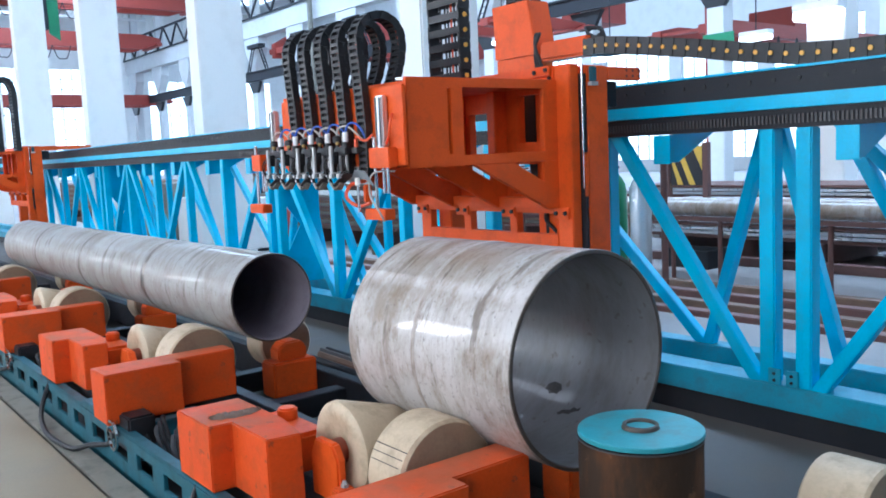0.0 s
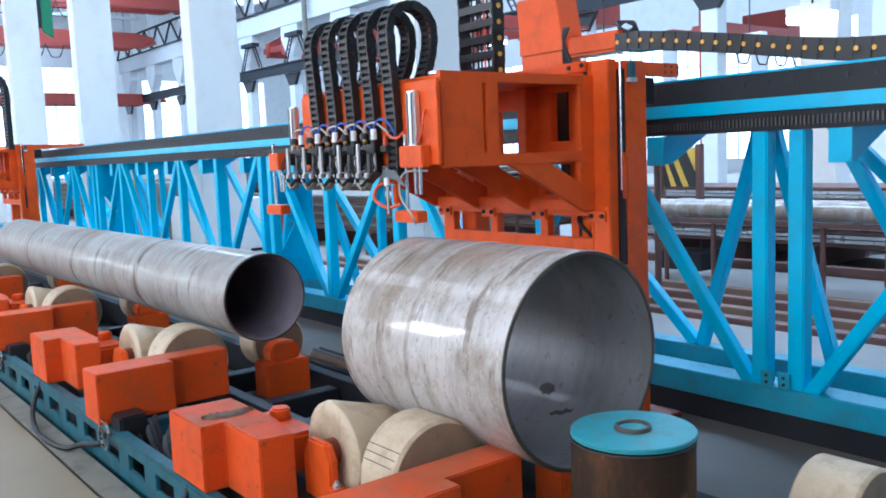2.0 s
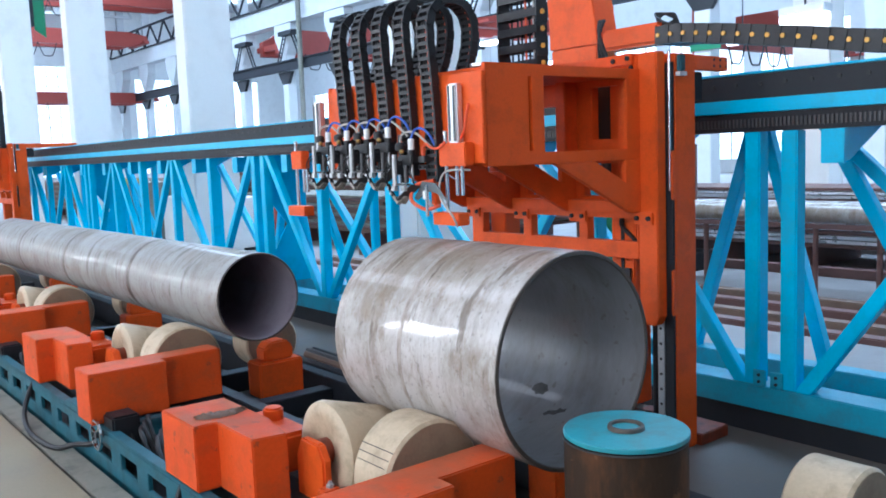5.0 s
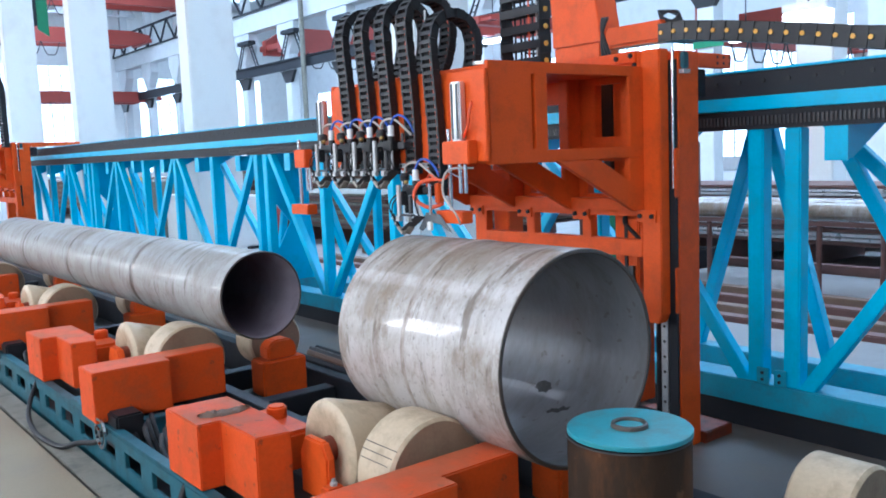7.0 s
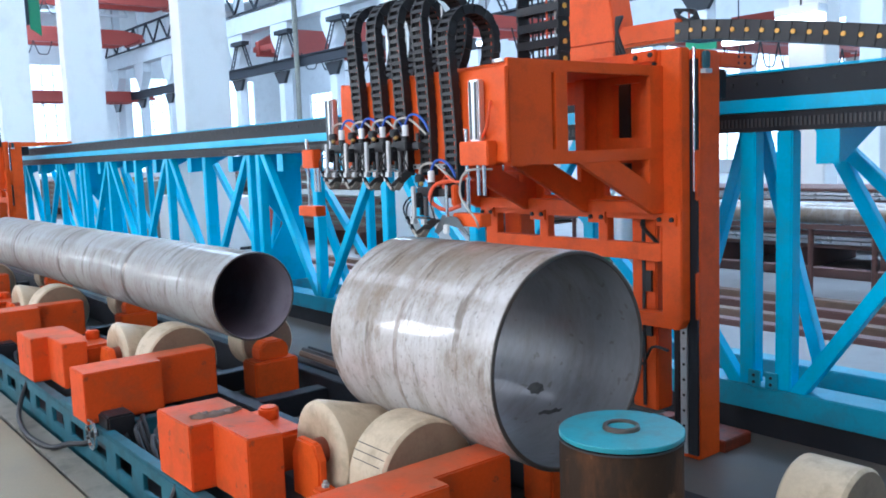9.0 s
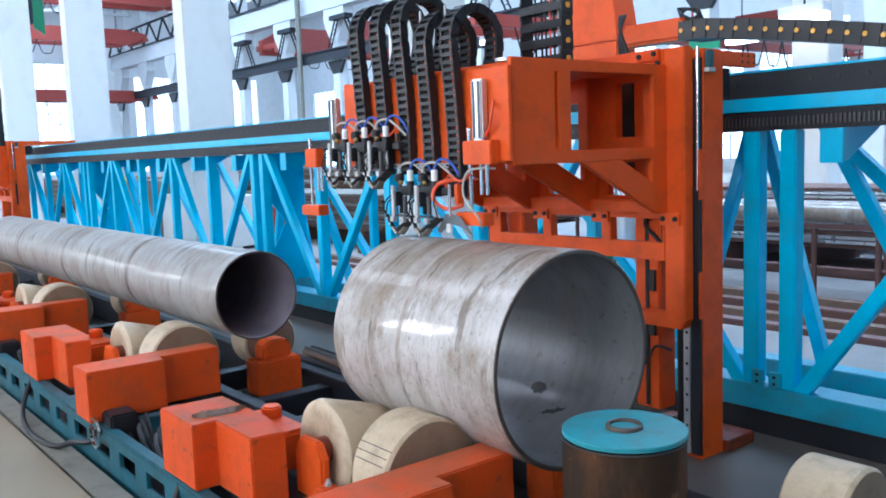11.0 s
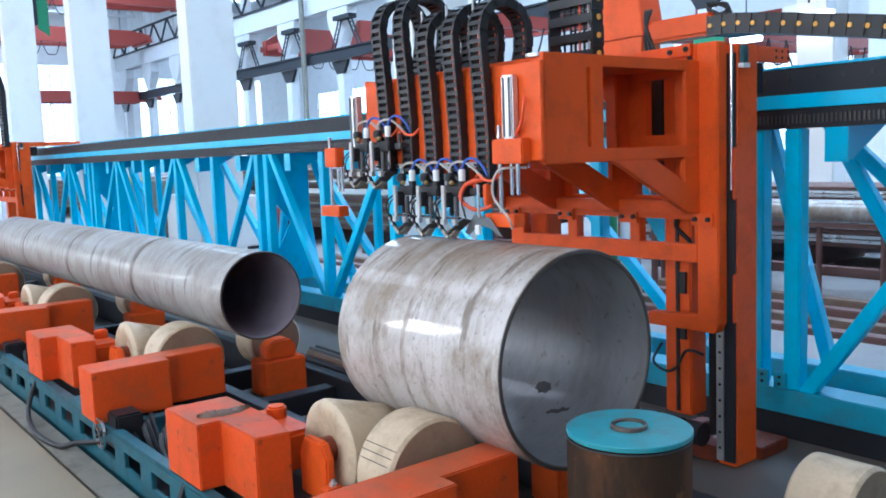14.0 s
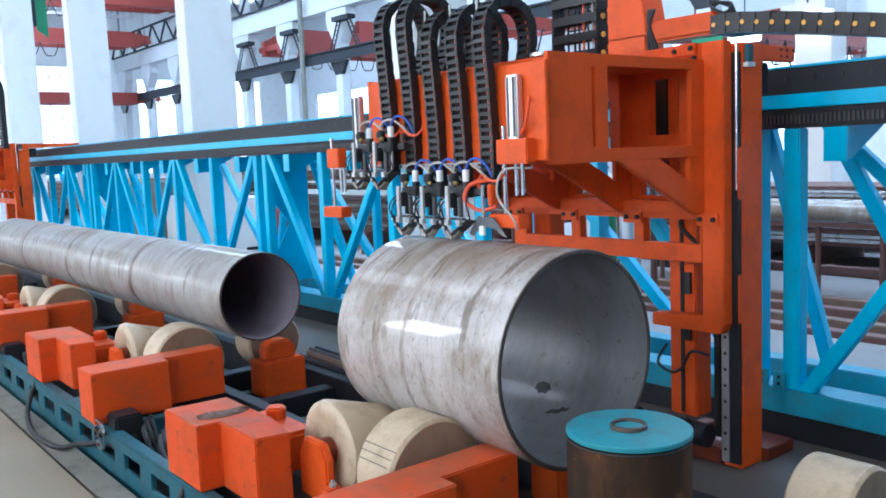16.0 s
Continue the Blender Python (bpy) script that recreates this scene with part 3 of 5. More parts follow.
    for m in (-1, 0, 1, 2):
        y = 2.82 + 6.43 * m - 0.115
        for e in (-1, 1):
            bm = B(); box(bm, -0.016, -0.001, y + 0.055 * e - 0.04, y + 0.055 * e + 0.04, 0.301, 0.40)
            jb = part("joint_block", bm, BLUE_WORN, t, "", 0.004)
            bolts(jb, [(-0.016, y + 0.055 * e, 0.33), (-0.016, y + 0.055 * e, 0.37)], (-1, 0, 0), 0.010, 0.008)
    for y in (9.125, 15.555):
        bm = B(); prism(bm, [(0.12, 0.31), (D - 0.005, 0.31), (D - 0.005, 1.94), (0.12, 1.80), (0.12, 1.3), (0.35, 1.0), (0.12, 0.6)], "y", y - 0.012, y + 0.012)
        part("joint_plate", bm, BLUE, t)
    bm = B()
    for k in range(200):
        rod(bm, (0.001, -3.9 + 0.155 * k, 2.085), (-0.006, -3.9 + 0.155 * k, 2.085), 0.013, 8)
    tagged(part("rail_bolt", bm, BLACK, t), kind="stuff")
    bm = B()
    for k in range(420):
        y = -0.6 + 0.025 * k
        box(bm, -0.010, -0.0005, y, y + 0.012, 1.835, 1.885)
    tagged(part("rack_tooth", bm, GUN, t), kind="stuff")
    return t


truss()


# ---- pipes ----
def pipe_mesh(name, label, r, wall, y0, y1, x, z, skin, bore, seam, seams):
    p = thing(name, label, "pipe", at=pose(x, y0, z))
    L = y1 - y0
    bm = B(); turned(bm, (0, 0, 0), (0, 1, 0), [(0.0, r - 0.004), (0.004, r), (L - 0.004, r), (L, r - 0.004)], 96)
    part("outer_skin", bm, skin, p, "", smooth=True)
    bm = B(); turned(bm, (0, 0, 0), (0, 1, 0), [(L, r - 0.004), (L, r - wall), (0.003, r - wall)], 96)
    part("bore", bm, bore, p, "dull grey bore", smooth=True)
    bm = B(); turned(bm, (0, 0, 0), (0, 1, 0), [(0.006, r + 0.0006), (0.0, r - 0.002), (-0.001, r - 0.005), (-0.001, r - wall + 0.003), (0.004, r - wall - 0.0006)], 96)
    part("cut_edge", bm, CUTEDGE, p, "dark sawn pipe edge", smooth=True)
    for s in seams:
        k = 0.3 if seam is SEAM else 1.0
        bm = B(); turned(bm, (0, 0, 0), (0, 1, 0), [(s - 0.05 * k, r - 0.001), (s - 0.045 * k, r + 0.0008), (s - 0.012, r + 0.001), (s - 0.006, r + 0.003), (s + 0.006, r + 0.003), (s + 0.012, r + 0.001), (s + 0.045 * k, r + 0.0008), (s + 0.05 * k, r - 0.001)], 96)
        part("weld_seam", bm, seam, p, "dark heat-tinted weld seam", smooth=True)
    return p


XP = 2.57
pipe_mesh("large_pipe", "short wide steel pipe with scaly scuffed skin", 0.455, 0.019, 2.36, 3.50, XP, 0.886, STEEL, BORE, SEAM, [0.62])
pipe_mesh("long_pipe", "long slim grey steel pipe with ring welds", 0.296, 0.012, 5.19, 11.97, XP, 0.852, GREYPIPE, DARKBORE, WELD, [1.69, 3.48, 5.2])


# ---- roller bed ----
def roller(parent, x, y, z, r, w):
    bm = B(); turned(bm, (x, y, z), (0, 1, 0), [(0, 0.05), (0, r - 0.012), (0.012, r), (w - 0.012, r), (w, r - 0.012), (w, 0.05)], 48)
    ob = part("roller", bm, CREAM, parent, "cream nylon roller", smooth=True)
    # Side disc in a darker brown than the cream tread.
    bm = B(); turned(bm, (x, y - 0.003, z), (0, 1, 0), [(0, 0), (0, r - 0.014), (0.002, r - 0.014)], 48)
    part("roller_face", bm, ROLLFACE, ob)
    return ob


def left_unit(y, wx):
    u = thing("drive_roller_unit", "orange drive unit with cream rollers on the roller bed", "pipe roller", "roller units", pose(0, y, 0))
    bm = B(); prism(bm, [(1.43, -0.34), (1.90, -0.34), (1.90, -0.25), (2.29, -0.25), (2.29, -0.07), (1.43, -0.07)], "z", 0.245, 0.55)
    part("gear_cover", bm, ORANGE_DUST, u, "", 0.006)
    bm = B(); prism(bm, [(1.477, 1.025), (1.590, 1.025), (1.590, 0.665), (1.75, 0.640), (1.80, 0.90), (1.80, 1.40), (1.477, 1.42)], "z", 0.235, 0.55)
    part("motor_cover", bm, ORANGE_DUST, u, "", 0.006)
    roller(u, wx, 0.0, 0.432, 0.243, 0.24)
    bm = B(); rod(bm, (wx, -0.06, 0.432), (wx, 0.30, 0.432), 0.05, 16)
    part("axle", bm, GUN, u)
    # cone-shaped roller across the bed, on its bearing bracket
    cy, cz = (0.61 if wx < 2.1 else 0.55), 0.435
    bm = B(); turned(bm, (1.91, cy, cz), (1, 0, 0), [(0.024, 0), (0.022, 0.09), (0.010, 0.125), (0.0, 0.170), (0.003, 0.200), (0.018, 0.222), (0.042, 0.226), (0.34, 0.140), (0.35, 0.13), (0.35, 0)], 56)
    part("cone_roller", bm, CREAM, u, "soiled cream nylon cone roller", smooth=True)
    bm = B(); rod(bm, (1.881, cy, cz), (1.934, cy, cz), 0.060, 20)
    part("cone_hub", bm, ORANGE_OILY, u, "dark orange hub", smooth=True)
    bm = B(); prism(bm, [(cy - 0.12, 0.22), (cy + 0.12, 0.22), (cy + 0.12, 0.42), (cy + 0.075, 0.50), (cy - 0.075, 0.50), (cy - 0.12, 0.43)], "x", 1.835, 1.880)
    br = part("bearing_housing", bm, ORANGE, u, "", 0.010)
    bm = B(); box(bm, 1.79, 1.879, cy - 0.20, cy - 0.125, 0.22, 0.33)
    part("foot_lug", bm, ORANGE, br, "", 0.010)
    bm = B(); turned(bm, (1.84, cy - 0.162, 0.331), (0, 0, 1), [(0, 0), (0, 0.018), (0.014, 0.018), (0.014, 0.010), (0.028, 0.010), (0.028, 0)], 6)
    part("bolt", bm, SILVER, br, "bright bolt")
    bm = B(); rod(bm, (1.93, 1.12, 0.53), (1.93, 1.12, 0.38), 0.05, 20)
    part("motor_cap", bm, ORANGE, u, "", 0.01, True)
    bm = B(); box(bm, 1.79, 2.0, 0.84, 1.30, 0.28, 0.47)
    part("gearbox", bm, ORANGE, u, "", 0.02)
    bm = B(); box(bm, 1.62, 1.92, -0.30, 1.35, 0.10, 0.234)
    part("undercarriage", bm, RAIL, u, "near-black undercarriage", 0.01)
    bm = B()
    for i in range(20):
        a0, a1 = i * math.tau / 20, (i + 1) * math.tau / 20
        bar(bm, (1.44, -0.38 + 0.085 * math.cos(a0), 0.20 + 0.085 * math.sin(a0)), (1.44, -0.38 + 0.085 * math.cos(a1), 0.20 + 0.085 * math.sin(a1)), 0.014, 0.014, (1, 0, 0))
    for a in (0.3, 2.4, 4.5):
        bar(bm, (1.44, -0.38, 0.20), (1.44, -0.38 + 0.08 * math.cos(a), 0.20 + 0.08 * math.sin(a)), 0.012, 0.012, (1, 0, 0))
    wh = part("handwheel", bm, CHROME, u, "chromed handwheel")
    bm = B(); rod(bm, (1.43, -0.38, 0.20), (1.62, -0.38, 0.20), 0.022, 12)
    part("spindle", bm, GUN, wh)
    bm = B(); box(bm, 1.50, 1.66, -0.50, -0.20, 0.09, 0.31)
    part("screw_block", bm, BLACK, u, "black screw block", 0.012)
    bm = B()
    tube(bm, [(1.58, -0.36, 0.20), (1.47, -0.20, 0.10), (1.42, 0.02, 0.05), (1.35, 0.13, 0.016), (1.31, 0.30, 0.014), (1.30, 0.62, 0.014), (1.36, 1.02, 0.03), (1.44, 1.22, 0.12), (1.52, 1.25, 0.26)], 0.017)
    part("cable", bm, RUBBER, u, "slack black cable", smooth=True)
    for i in range(7):
        bm = B()
        x, y = 1.60 + 0.05 * (i % 3), -1.1 + 0.085 * i
        tube(bm, [(x + 0.05, y + 0.3, 0.24), (x, y + 0.16, 0.20 + 0.012 * i), (x + 0.02, y + 0.05, 0.10), (x + 0.12, y - 0.02, 0.02), (x + 0.3, y + 0.1, -0.05)], 0.014)
        part("hose", bm, RUBBER, u, "black hydraulic hose", smooth=True)
    return u


left_unit(2.70, 2.068)
for k in (1, 2, 3, 4):
    left_unit(2.70 + PITCH * k, 2.17)


def right_unit(y, wx, dz=0.0, shift=0.0):
    u = thing("idler_roller_unit", "orange idler unit with cream roller on the roller bed", "pipe roller", "roller units", pose(0, y, dz))
    roller(u, wx, 0.0, 0.40, 0.21, 0.25)
    bm = B(); box(bm, wx - 0.24, wx + 0.11, -0.25 + shift, -0.05 + shift, 0.05, 0.31 if not shift else 0.27)
    part("bearing_housing", bm, ORANGE, u, "", 0.012)
    if not shift:
        bm = B(); prism(bm, [(wx - 0.18, 0.312), (wx + 0.05, 0.312), (wx + 0.05, 0.40), (wx + 0.0, 0.45), (wx - 0.12, 0.45), (wx - 0.18, 0.40)], "y", -0.22, -0.08)
        part("bearing_cap", bm, ORANGE, u, "", 0.012)
    return u


right_unit(1.43, 3.12, -0.08, 0.52)
for k in (0, 1, 2, 3):
    right_unit(3.0 + PITCH * k, 3.07 - (0.12 if k else 0))


def bed():
    b = thing("roller_bed", "dark teal steel bed frame under the pipe rollers", "machine bed")
    slots = [(0.35 + 0.42 * i, 0.60 + 0.42 * i, 0.06, 0.15) for i in range(46)]
    bm = B(); framed(bm, "x", 1.475, 1.50, (-0.5, 20, -0.098, 0.215), slots)
    part("bed_beam", bm, TEAL, b, "", 0.004)
    bm = B(); box(bm, 1.475, 1.54, -0.5, 20, 0.216, 0.232)
    part("bed_flange", bm, TEAL, b, "", 0.004)
    for x in (2.42, 3.16):
        bm = B(); box(bm, x, x + 0.1, -0.5, 20, -0.098, 0.16)
        part("bed_beam", bm, RAIL, b, "", 0.006)
    for k in range(-1, 6):
        y = 2.70 + PITCH * k
        bm = B(); prism(bm, [(y - 0.20, 0.233), (y - 0.16, 0.275), (y + 0.30, 0.275), (y + 0.34, 0.233)], "x", 1.46, 1.60)
        part("saddle", bm, TEAL, b, "", 0.006)
        for dy in (-0.2, 0.75):
            bm = B(); box(bm, 1.61, 3.15, y + dy, y + dy + 0.14, -0.06, 0.098)
            part("cross_beam", bm, RAIL, b, "near-black cross beam", 0.006)
        bm = B(); box(bm, 1.61, 1.85, y - 0.45, y - 0.36, 0.05, 0.24)
        part("stop_block", bm, TEAL, b, "", 0.006)


bed()


def drum():
    d = thing("steel_drum", "rusty brown steel cylinder with a turquoise lid", "drum", at=pose(2.425, 2.0, 0))
    bm = B(); turned(bm, (0, 0, -0.098), (0, 0, 1), [(0, 0), (0, 0.226), (0.782, 0.226), (0.79, 0.222), (0.79, 0)], 64)
    shell = part("shell", bm, RUST, d, smooth=True)
    bm = B(); turned(bm, (0, 0, 0.690), (0, 0, 1), [(0, 0.222), (0, 0.229), (0.006, 0.229), (0.006, 0.222)], 64)
    part("rim", bm, GUN, shell, "bare steel rim")
    bm = B(); turned(bm, (0.004, 0, 0.700), (0, 0, 1), [(0, 0), (0, 0.226), (0.003, 0.229), (0.017, 0.229), (0.020, 0.226), (0.020, 0)], 64)
    lid = part("lid", bm, LIDBLUE, d, "turquoise painted round lid", smooth=True)
    bm = B(); turned(bm, (0.004, 0, 0.721), (0, 0, 1), [(0, 0.052), (0.014, 0.054), (0.017, 0.060), (0.014, 0.066), (0, 0.069)], 40)
    part("lid_ring", bm, CUTEDGE, lid, "rusty pipe ring", smooth=True)
    bm = B(); turned(bm, (0.004, 0, 0.721), (0, 0, 1), [(0, 0.0), (0.004, 0.0), (0.004, 0.054), (0, 0.054)], 32)
    part("lid_plug", bm, LIDBLUE, lid)


drum()


# ---- gantries ----
def chain(parent, pts, w, h, pitch=0.04, plugs=False, label="black plastic drag chain", hoses=((-0.3, RUBBER), (-0.1, REDHOSE), (0.1, RUBBER), (0.3, RUBBER))):
    """A drag chain: pts in an x-z or y-z line, links with side plates and cross bars, the width along Y (or X for plugs)."""
    pts = [Vector(p) for p in pts]
    side = Vector((1, 0, 0)) if plugs == "x" else Vector((0, 1, 0))
    dense = []
    for a, b in zip(pts, pts[1:]):
        n = max(1, int((b - a).length / 0.004))
        dense += [a + (b - a) * i / n for i in range(n)]
    dense.append(pts[-1])
    nodes, run = [dense[0]], 0
    for a, b in zip(dense, dense[1:]):
        run += (b - a).length
        if run >= pitch:
            nodes.append(b)
            run = 0
    bm, spots, mids = B(), [], []
    for i, (a, b) in enumerate(zip(nodes, nodes[1:])):
        d = (b - a).normalized()
        up = side.cross(d).normalized()
        mids.append((a + b) / 2)
        for s in (-1, 1):
            off = side * s * (w / 2 - 0.006) + side * (0.003 if i % 2 else -0.003) * s
            bar(bm, a + off - d * 0.006, b + off + d * 0.006, 0.010, h, up)
        for s in (-1, 1):
            c = (a + b) / 2 + up * s * (h / 2 - 0.004)
            bar(bm, c - side * w / 2, c + side * w / 2, pitch * 0.5, 0.006, up)
        if plugs and (i % 2 == 0 or plugs != "x") and (a.y > -0.2):
            spots.append((a + b) / 2 - side * (w / 2 + 0.003))
    ob = part("drag_chain", bm, BLACK, parent, label)
    if spots:
        disc = B(); rod(disc, (0, 0, 0), -side * 0.006, 0.014, 12)
        disc = finish(disc, "link_plug", DOT)
        for c in spots:
            plug = new("link_plug", disc)
            plug.parent, plug.matrix_basis = ob, Matrix.Translation(c)
    for k, mat in hoses:
        bm = B(); tube(bm, [m + side * w * k for m in mids[::3]] + [mids[-1] + side * w * k], 0.0065, 6, 3)
        part("hose", bm, mat, ob, smooth=True)
    return ob


def gantry_body(g, full=True):
    """Posts, slide frame, arm and torch beam; local coordinates are the place where it stops last."""
    # posts on their foot
    bm = B(); box(bm, 3.985, 4.18, 2.55, 2.665, 0.0, 2.25)
    post = part("post", bm, ORANGE, g, "", 0.008)
    bm = B(); box(bm, 3.962, 3.984, 2.617, 2.660, 0.03, 2.2)
    part("linear_rail", bm, ALU, post, "drilled steel linear rail")
    bm = B(); box(bm, 3.966, 3.984, 2.553, 2.613, 0.03, 2.2)
    part("rack", bm, RAIL, post, "dark oiled rack")
    bm = B(); rod(bm, (0, 0, 0), (-0.001, 0, 0), 0.009, 8)
    hole = finish(bm, "rail_hole", BLACK)
    for i in range(24):
        ob = new("rail_hole", hole)
        ob.parent, ob.matrix_basis = post, Matrix.Translation((3.9615, 2.638, 0.10 + 0.088 * i))
    bm = B(); box(bm, 4.0, 4.145, 2.845, 3.02, 0.22, 2.25)
    post2 = part("post", bm, ORANGE, g, "", 0.008)
    bm = B(); box(bm, 3.99, 3.999, 2.92, 2.94, 0.24, 2.2)
    part("rail_slot", bm, RAIL, post2)
    for z in (0.92, 0.66):
        bm = B(); box(bm, 3.98, 3.999, 2.87, 2.91, z, z + 0.12)
        part("cam_plate", bm, BLACK, post2)
    bm = B(); box(bm, 4.0, 4.145, 3.95, 4.1, 0.22, 2.25)
    part("post", bm, ORANGE, g, "", 0.008)
    bm = B(); rod(bm, (4.08, 2.76, 0.12), (4.08, 2.76, 2.2), 0.022, 16)
    part("lift_screw", bm, RAIL, g, "dark lift screw", smooth=True)
    bm = B(); rod(bm, (3.962, 2.566, 1.50), (3.962, 2.566, 2.26), 0.009, 12)
    part("guide_rod", bm, CHROME, g, "polished guide rod", smooth=True)
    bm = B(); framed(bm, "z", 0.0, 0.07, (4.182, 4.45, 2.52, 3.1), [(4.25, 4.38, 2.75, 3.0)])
    part("foot", bm, ORANGE_OILY, g, "dark orange foot frame", 0.006)
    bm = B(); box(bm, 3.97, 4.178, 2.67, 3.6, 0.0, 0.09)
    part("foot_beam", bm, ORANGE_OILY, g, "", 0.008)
    for y, w in ((2.72, 0.10), (2.86, 0.12), (3.03, 0.1), (3.2, 0.16)):
        bm = B(); rod(bm, (3.93, y, 0.16), (3.93, y + w, 0.16), 0.065, 20)
        part("guide_wheel", bm, RAIL, g, "oily steel guide wheel", smooth=True)
    bm = B(); tube(bm, [(3.985, 3.03, 0.62), (3.94, 3.06, 0.52), (3.95, 2.98, 0.47), (3.97, 2.92, 0.50), (3.975, 2.86, 0.60), (3.96, 2.74, 0.60)], 0.008)
    part("cable", bm, RUBBER, g, "drooping black cable", smooth=True)
    bm = B(); tube(bm, [(3.95, 2.86, 1.39), (3.97, 2.92, 1.30), (4.0, 2.84, 1.2), (4.03, 2.78, 1.05)], 0.012)
    part("cable", bm, RUBBER, g, "slanting black cable", smooth=True)
    # slide frame
    bm = B(); framed(bm, "x", 3.88, 3.94, (2.721, 4.155, 1.115, 2.26), [(2.735, 3.10, 1.212, 1.345), (3.17, 3.575, 1.212, 1.345), (3.65, 4.04, 1.212, 1.345), (2.86, 3.05, 1.80, 2.10), (3.30, 3.55, 1.70, 2.01), (3.76, 4.04, 1.62, 2.1), (2.86, 3.12, 1.47, 1.66), (3.24, 3.60, 1.47, 1.66), (3.72, 4.04, 1.47, 1.60)])
    frame_ob = part("slide_frame", bm, ORANGE, g, "", 0.004)
    bm = B(); prism(bm, [(2.590, 0.80), (2.615, 0.745), (3.05, 0.745), (3.05, 0.815), (2.72, 0.83), (2.72, 2.26), (2.590, 2.26)], "x", 3.88, 3.960)
    part("slide_plate", bm, ORANGE, g, "", 0.006)
    bm = B(); box(bm, 3.945, 3.984, 2.541, 2.5525, 0.80, 1.06)
    part("rail_shoe", bm, ORANGE, g, "", 0.012)
    bm = B(); box(bm, 3.945, 3.984, 2.541, 2.5525, 1.45, 1.72)
    part("rail_shoe", bm, ORANGE, g, "", 0.012)
    bm = B(); box(bm, 3.80, 3.879, 2.742, 4.118, 1.385, 1.45)
    part("ledge", bm, ORANGE, g, "", 0.004)
    for y in (2.615, 3.105, 3.59, 4.06):
        bm = B(); box(bm, 3.865, 3.879, y, y + 0.13, 1.315, 1.383)
        fl = part("flange", bm, ORANGE, g, "", 0.003)
        bolts(fl, [(3.865, y + 0.025, 1.35), (3.865, y + 0.105, 1.35)], (-1, 0, 0))
    # arm
    bm = B(); framed(bm, "y", 2.70, 2.725, (2.738, 3.879, 1.68, 2.172), [(3.13, 3.765, 1.74, 2.118), (3.022, 3.044, 1.75, 2.115)])
    arm = part("arm_side", bm, ORANGE, g, "", 0.004)
    for y in (2.70, 3.18, 3.665, 4.12):
        bm = B(); prism(bm, [(3.20, 1.679), (3.508, 1.679), (3.753, 1.555), (3.753, 1.679), (3.879, 1.679), (3.879, 1.385), (3.79, 1.385)], "y", y, y + 0.035)
        part("gusset", bm, ORANGE, arm, "", 0.004)
    bm = B(); framed(bm, "y", 4.125, 4.15, (2.77, 3.879, 1.681, 2.165), [(3.124, 3.80, 1.75, 2.10)])
    part("arm_side", bm, ORANGE, g, "", 0.004)
    bm = B(); framed(bm, "z", 2.14, 2.158, (2.77, 3.878, 2.727, 4.12), [(3.05, 3.5, 3.3, 3.95)])
    part("arm_top", bm, ORANGE, g, "", 0.004)
    bm = B(); framed(bm, "z", 1.685, 1.70, (2.77, 3.878, 2.727, 4.12), [(3.1, 3.80, 2.8, 3.4), (3.1, 3.80, 3.5, 3.98)])
    part("arm_bottom", bm, ORANGE, g, "", 0.004)
    bm = B(); framed(bm, "x", 3.04, 3.06, (2.727, 4.078, 1.70, 2.14), [(2.95, 3.3, 1.78, 2.05)])
    part("arm_web", bm, ORANGE, g, "", 0.004)
    for x, y, w in ((3.77, 3.16, 0.08), (3.79, 3.58, 0.07)):
        bm = B(); box(bm, x, 3.878, y, y + w, 1.701, 2.139)
        part("strut", bm, ORANGE, g, "", 0.006)
    bm = B(); prism(bm, [(2.735, 2.262), (2.735, 2.20), (4.14, 2.20), (4.14, 2.235)], "x", 3.852, 3.879)
    top = part("top_flange", bm, ORANGE, g, "", 0.003)
    bolts(top, [(3.852, 2.76, 2.235), (3.852, 2.86, 2.228)], (-1, 0, 0))
    bolts(frame_ob, [(3.88, 2.755, 2.185)], (-1, 0, 0))
    bm = B(); box(bm, 4.02, 4.14, 3.03, 3.22, 1.70, 2.14)
    m = part("servo_motor", bm, BLACK, g, "black servo motor", 0.01)
    bm = B(); rod(bm, (4.08, 3.11, 1.69), (4.08, 3.11, 1.55), 0.04, 20)
    part("shaft_housing", bm, GUN, m, smooth=True)
    bm = B(); rod(bm, (2.80, 2.80, 2.16), (2.80, 2.80, 2.175), 0.05, 24)
    part("cap", bm, ALU, g, "bright round cap", smooth=True)
    # limit switch and bracket on top of the near post
    bm = B(); box(bm, 4.182, 4.50, 2.552, 2.60, 2.165, 2.245)
    br = part("top_bracket", bm, ORANGE, g, "", 0.004)
    bolts(br, [(4.36 + 0.06 * i, 2.552, z) for i in range(3) for z in (2.19, 2.225)], (0, -1, 0), 0.008, 0.004)
    bm = B(); box(bm, 4.0, 4.05, 2.52, 2.548, 2.15, 2.24)
    sw = part("limit_switch", bm, TEAL, g, "small blue limit switch", 0.006)
    bm = B(); box(bm, 3.995, 4.055, 2.517, 2.548, 2.125, 2.147)
    part("roller_arm", bm, ALU, sw)
    bm = B(); box(bm, 4.186, 4.32, 2.60, 2.75, 2.0, 2.16)
    part("rail_carriage", bm, RAIL, g, "dark rail carriage", 0.006)
    if not full:
        bm = B(); box(bm, 4.501, 5.1, 2.552, 2.60, 2.175, 2.245)
        part("top_bracket", bm, ORANGE, g, "", 0.004)
        return
    # column and horizontal chain support behind the arm
    bm = B(); box(bm, 4.67, 4.87, 3.69, 4.12, 2.158, 2.462)
    part("column_foot", bm, ORANGE, g, "", 0.006)
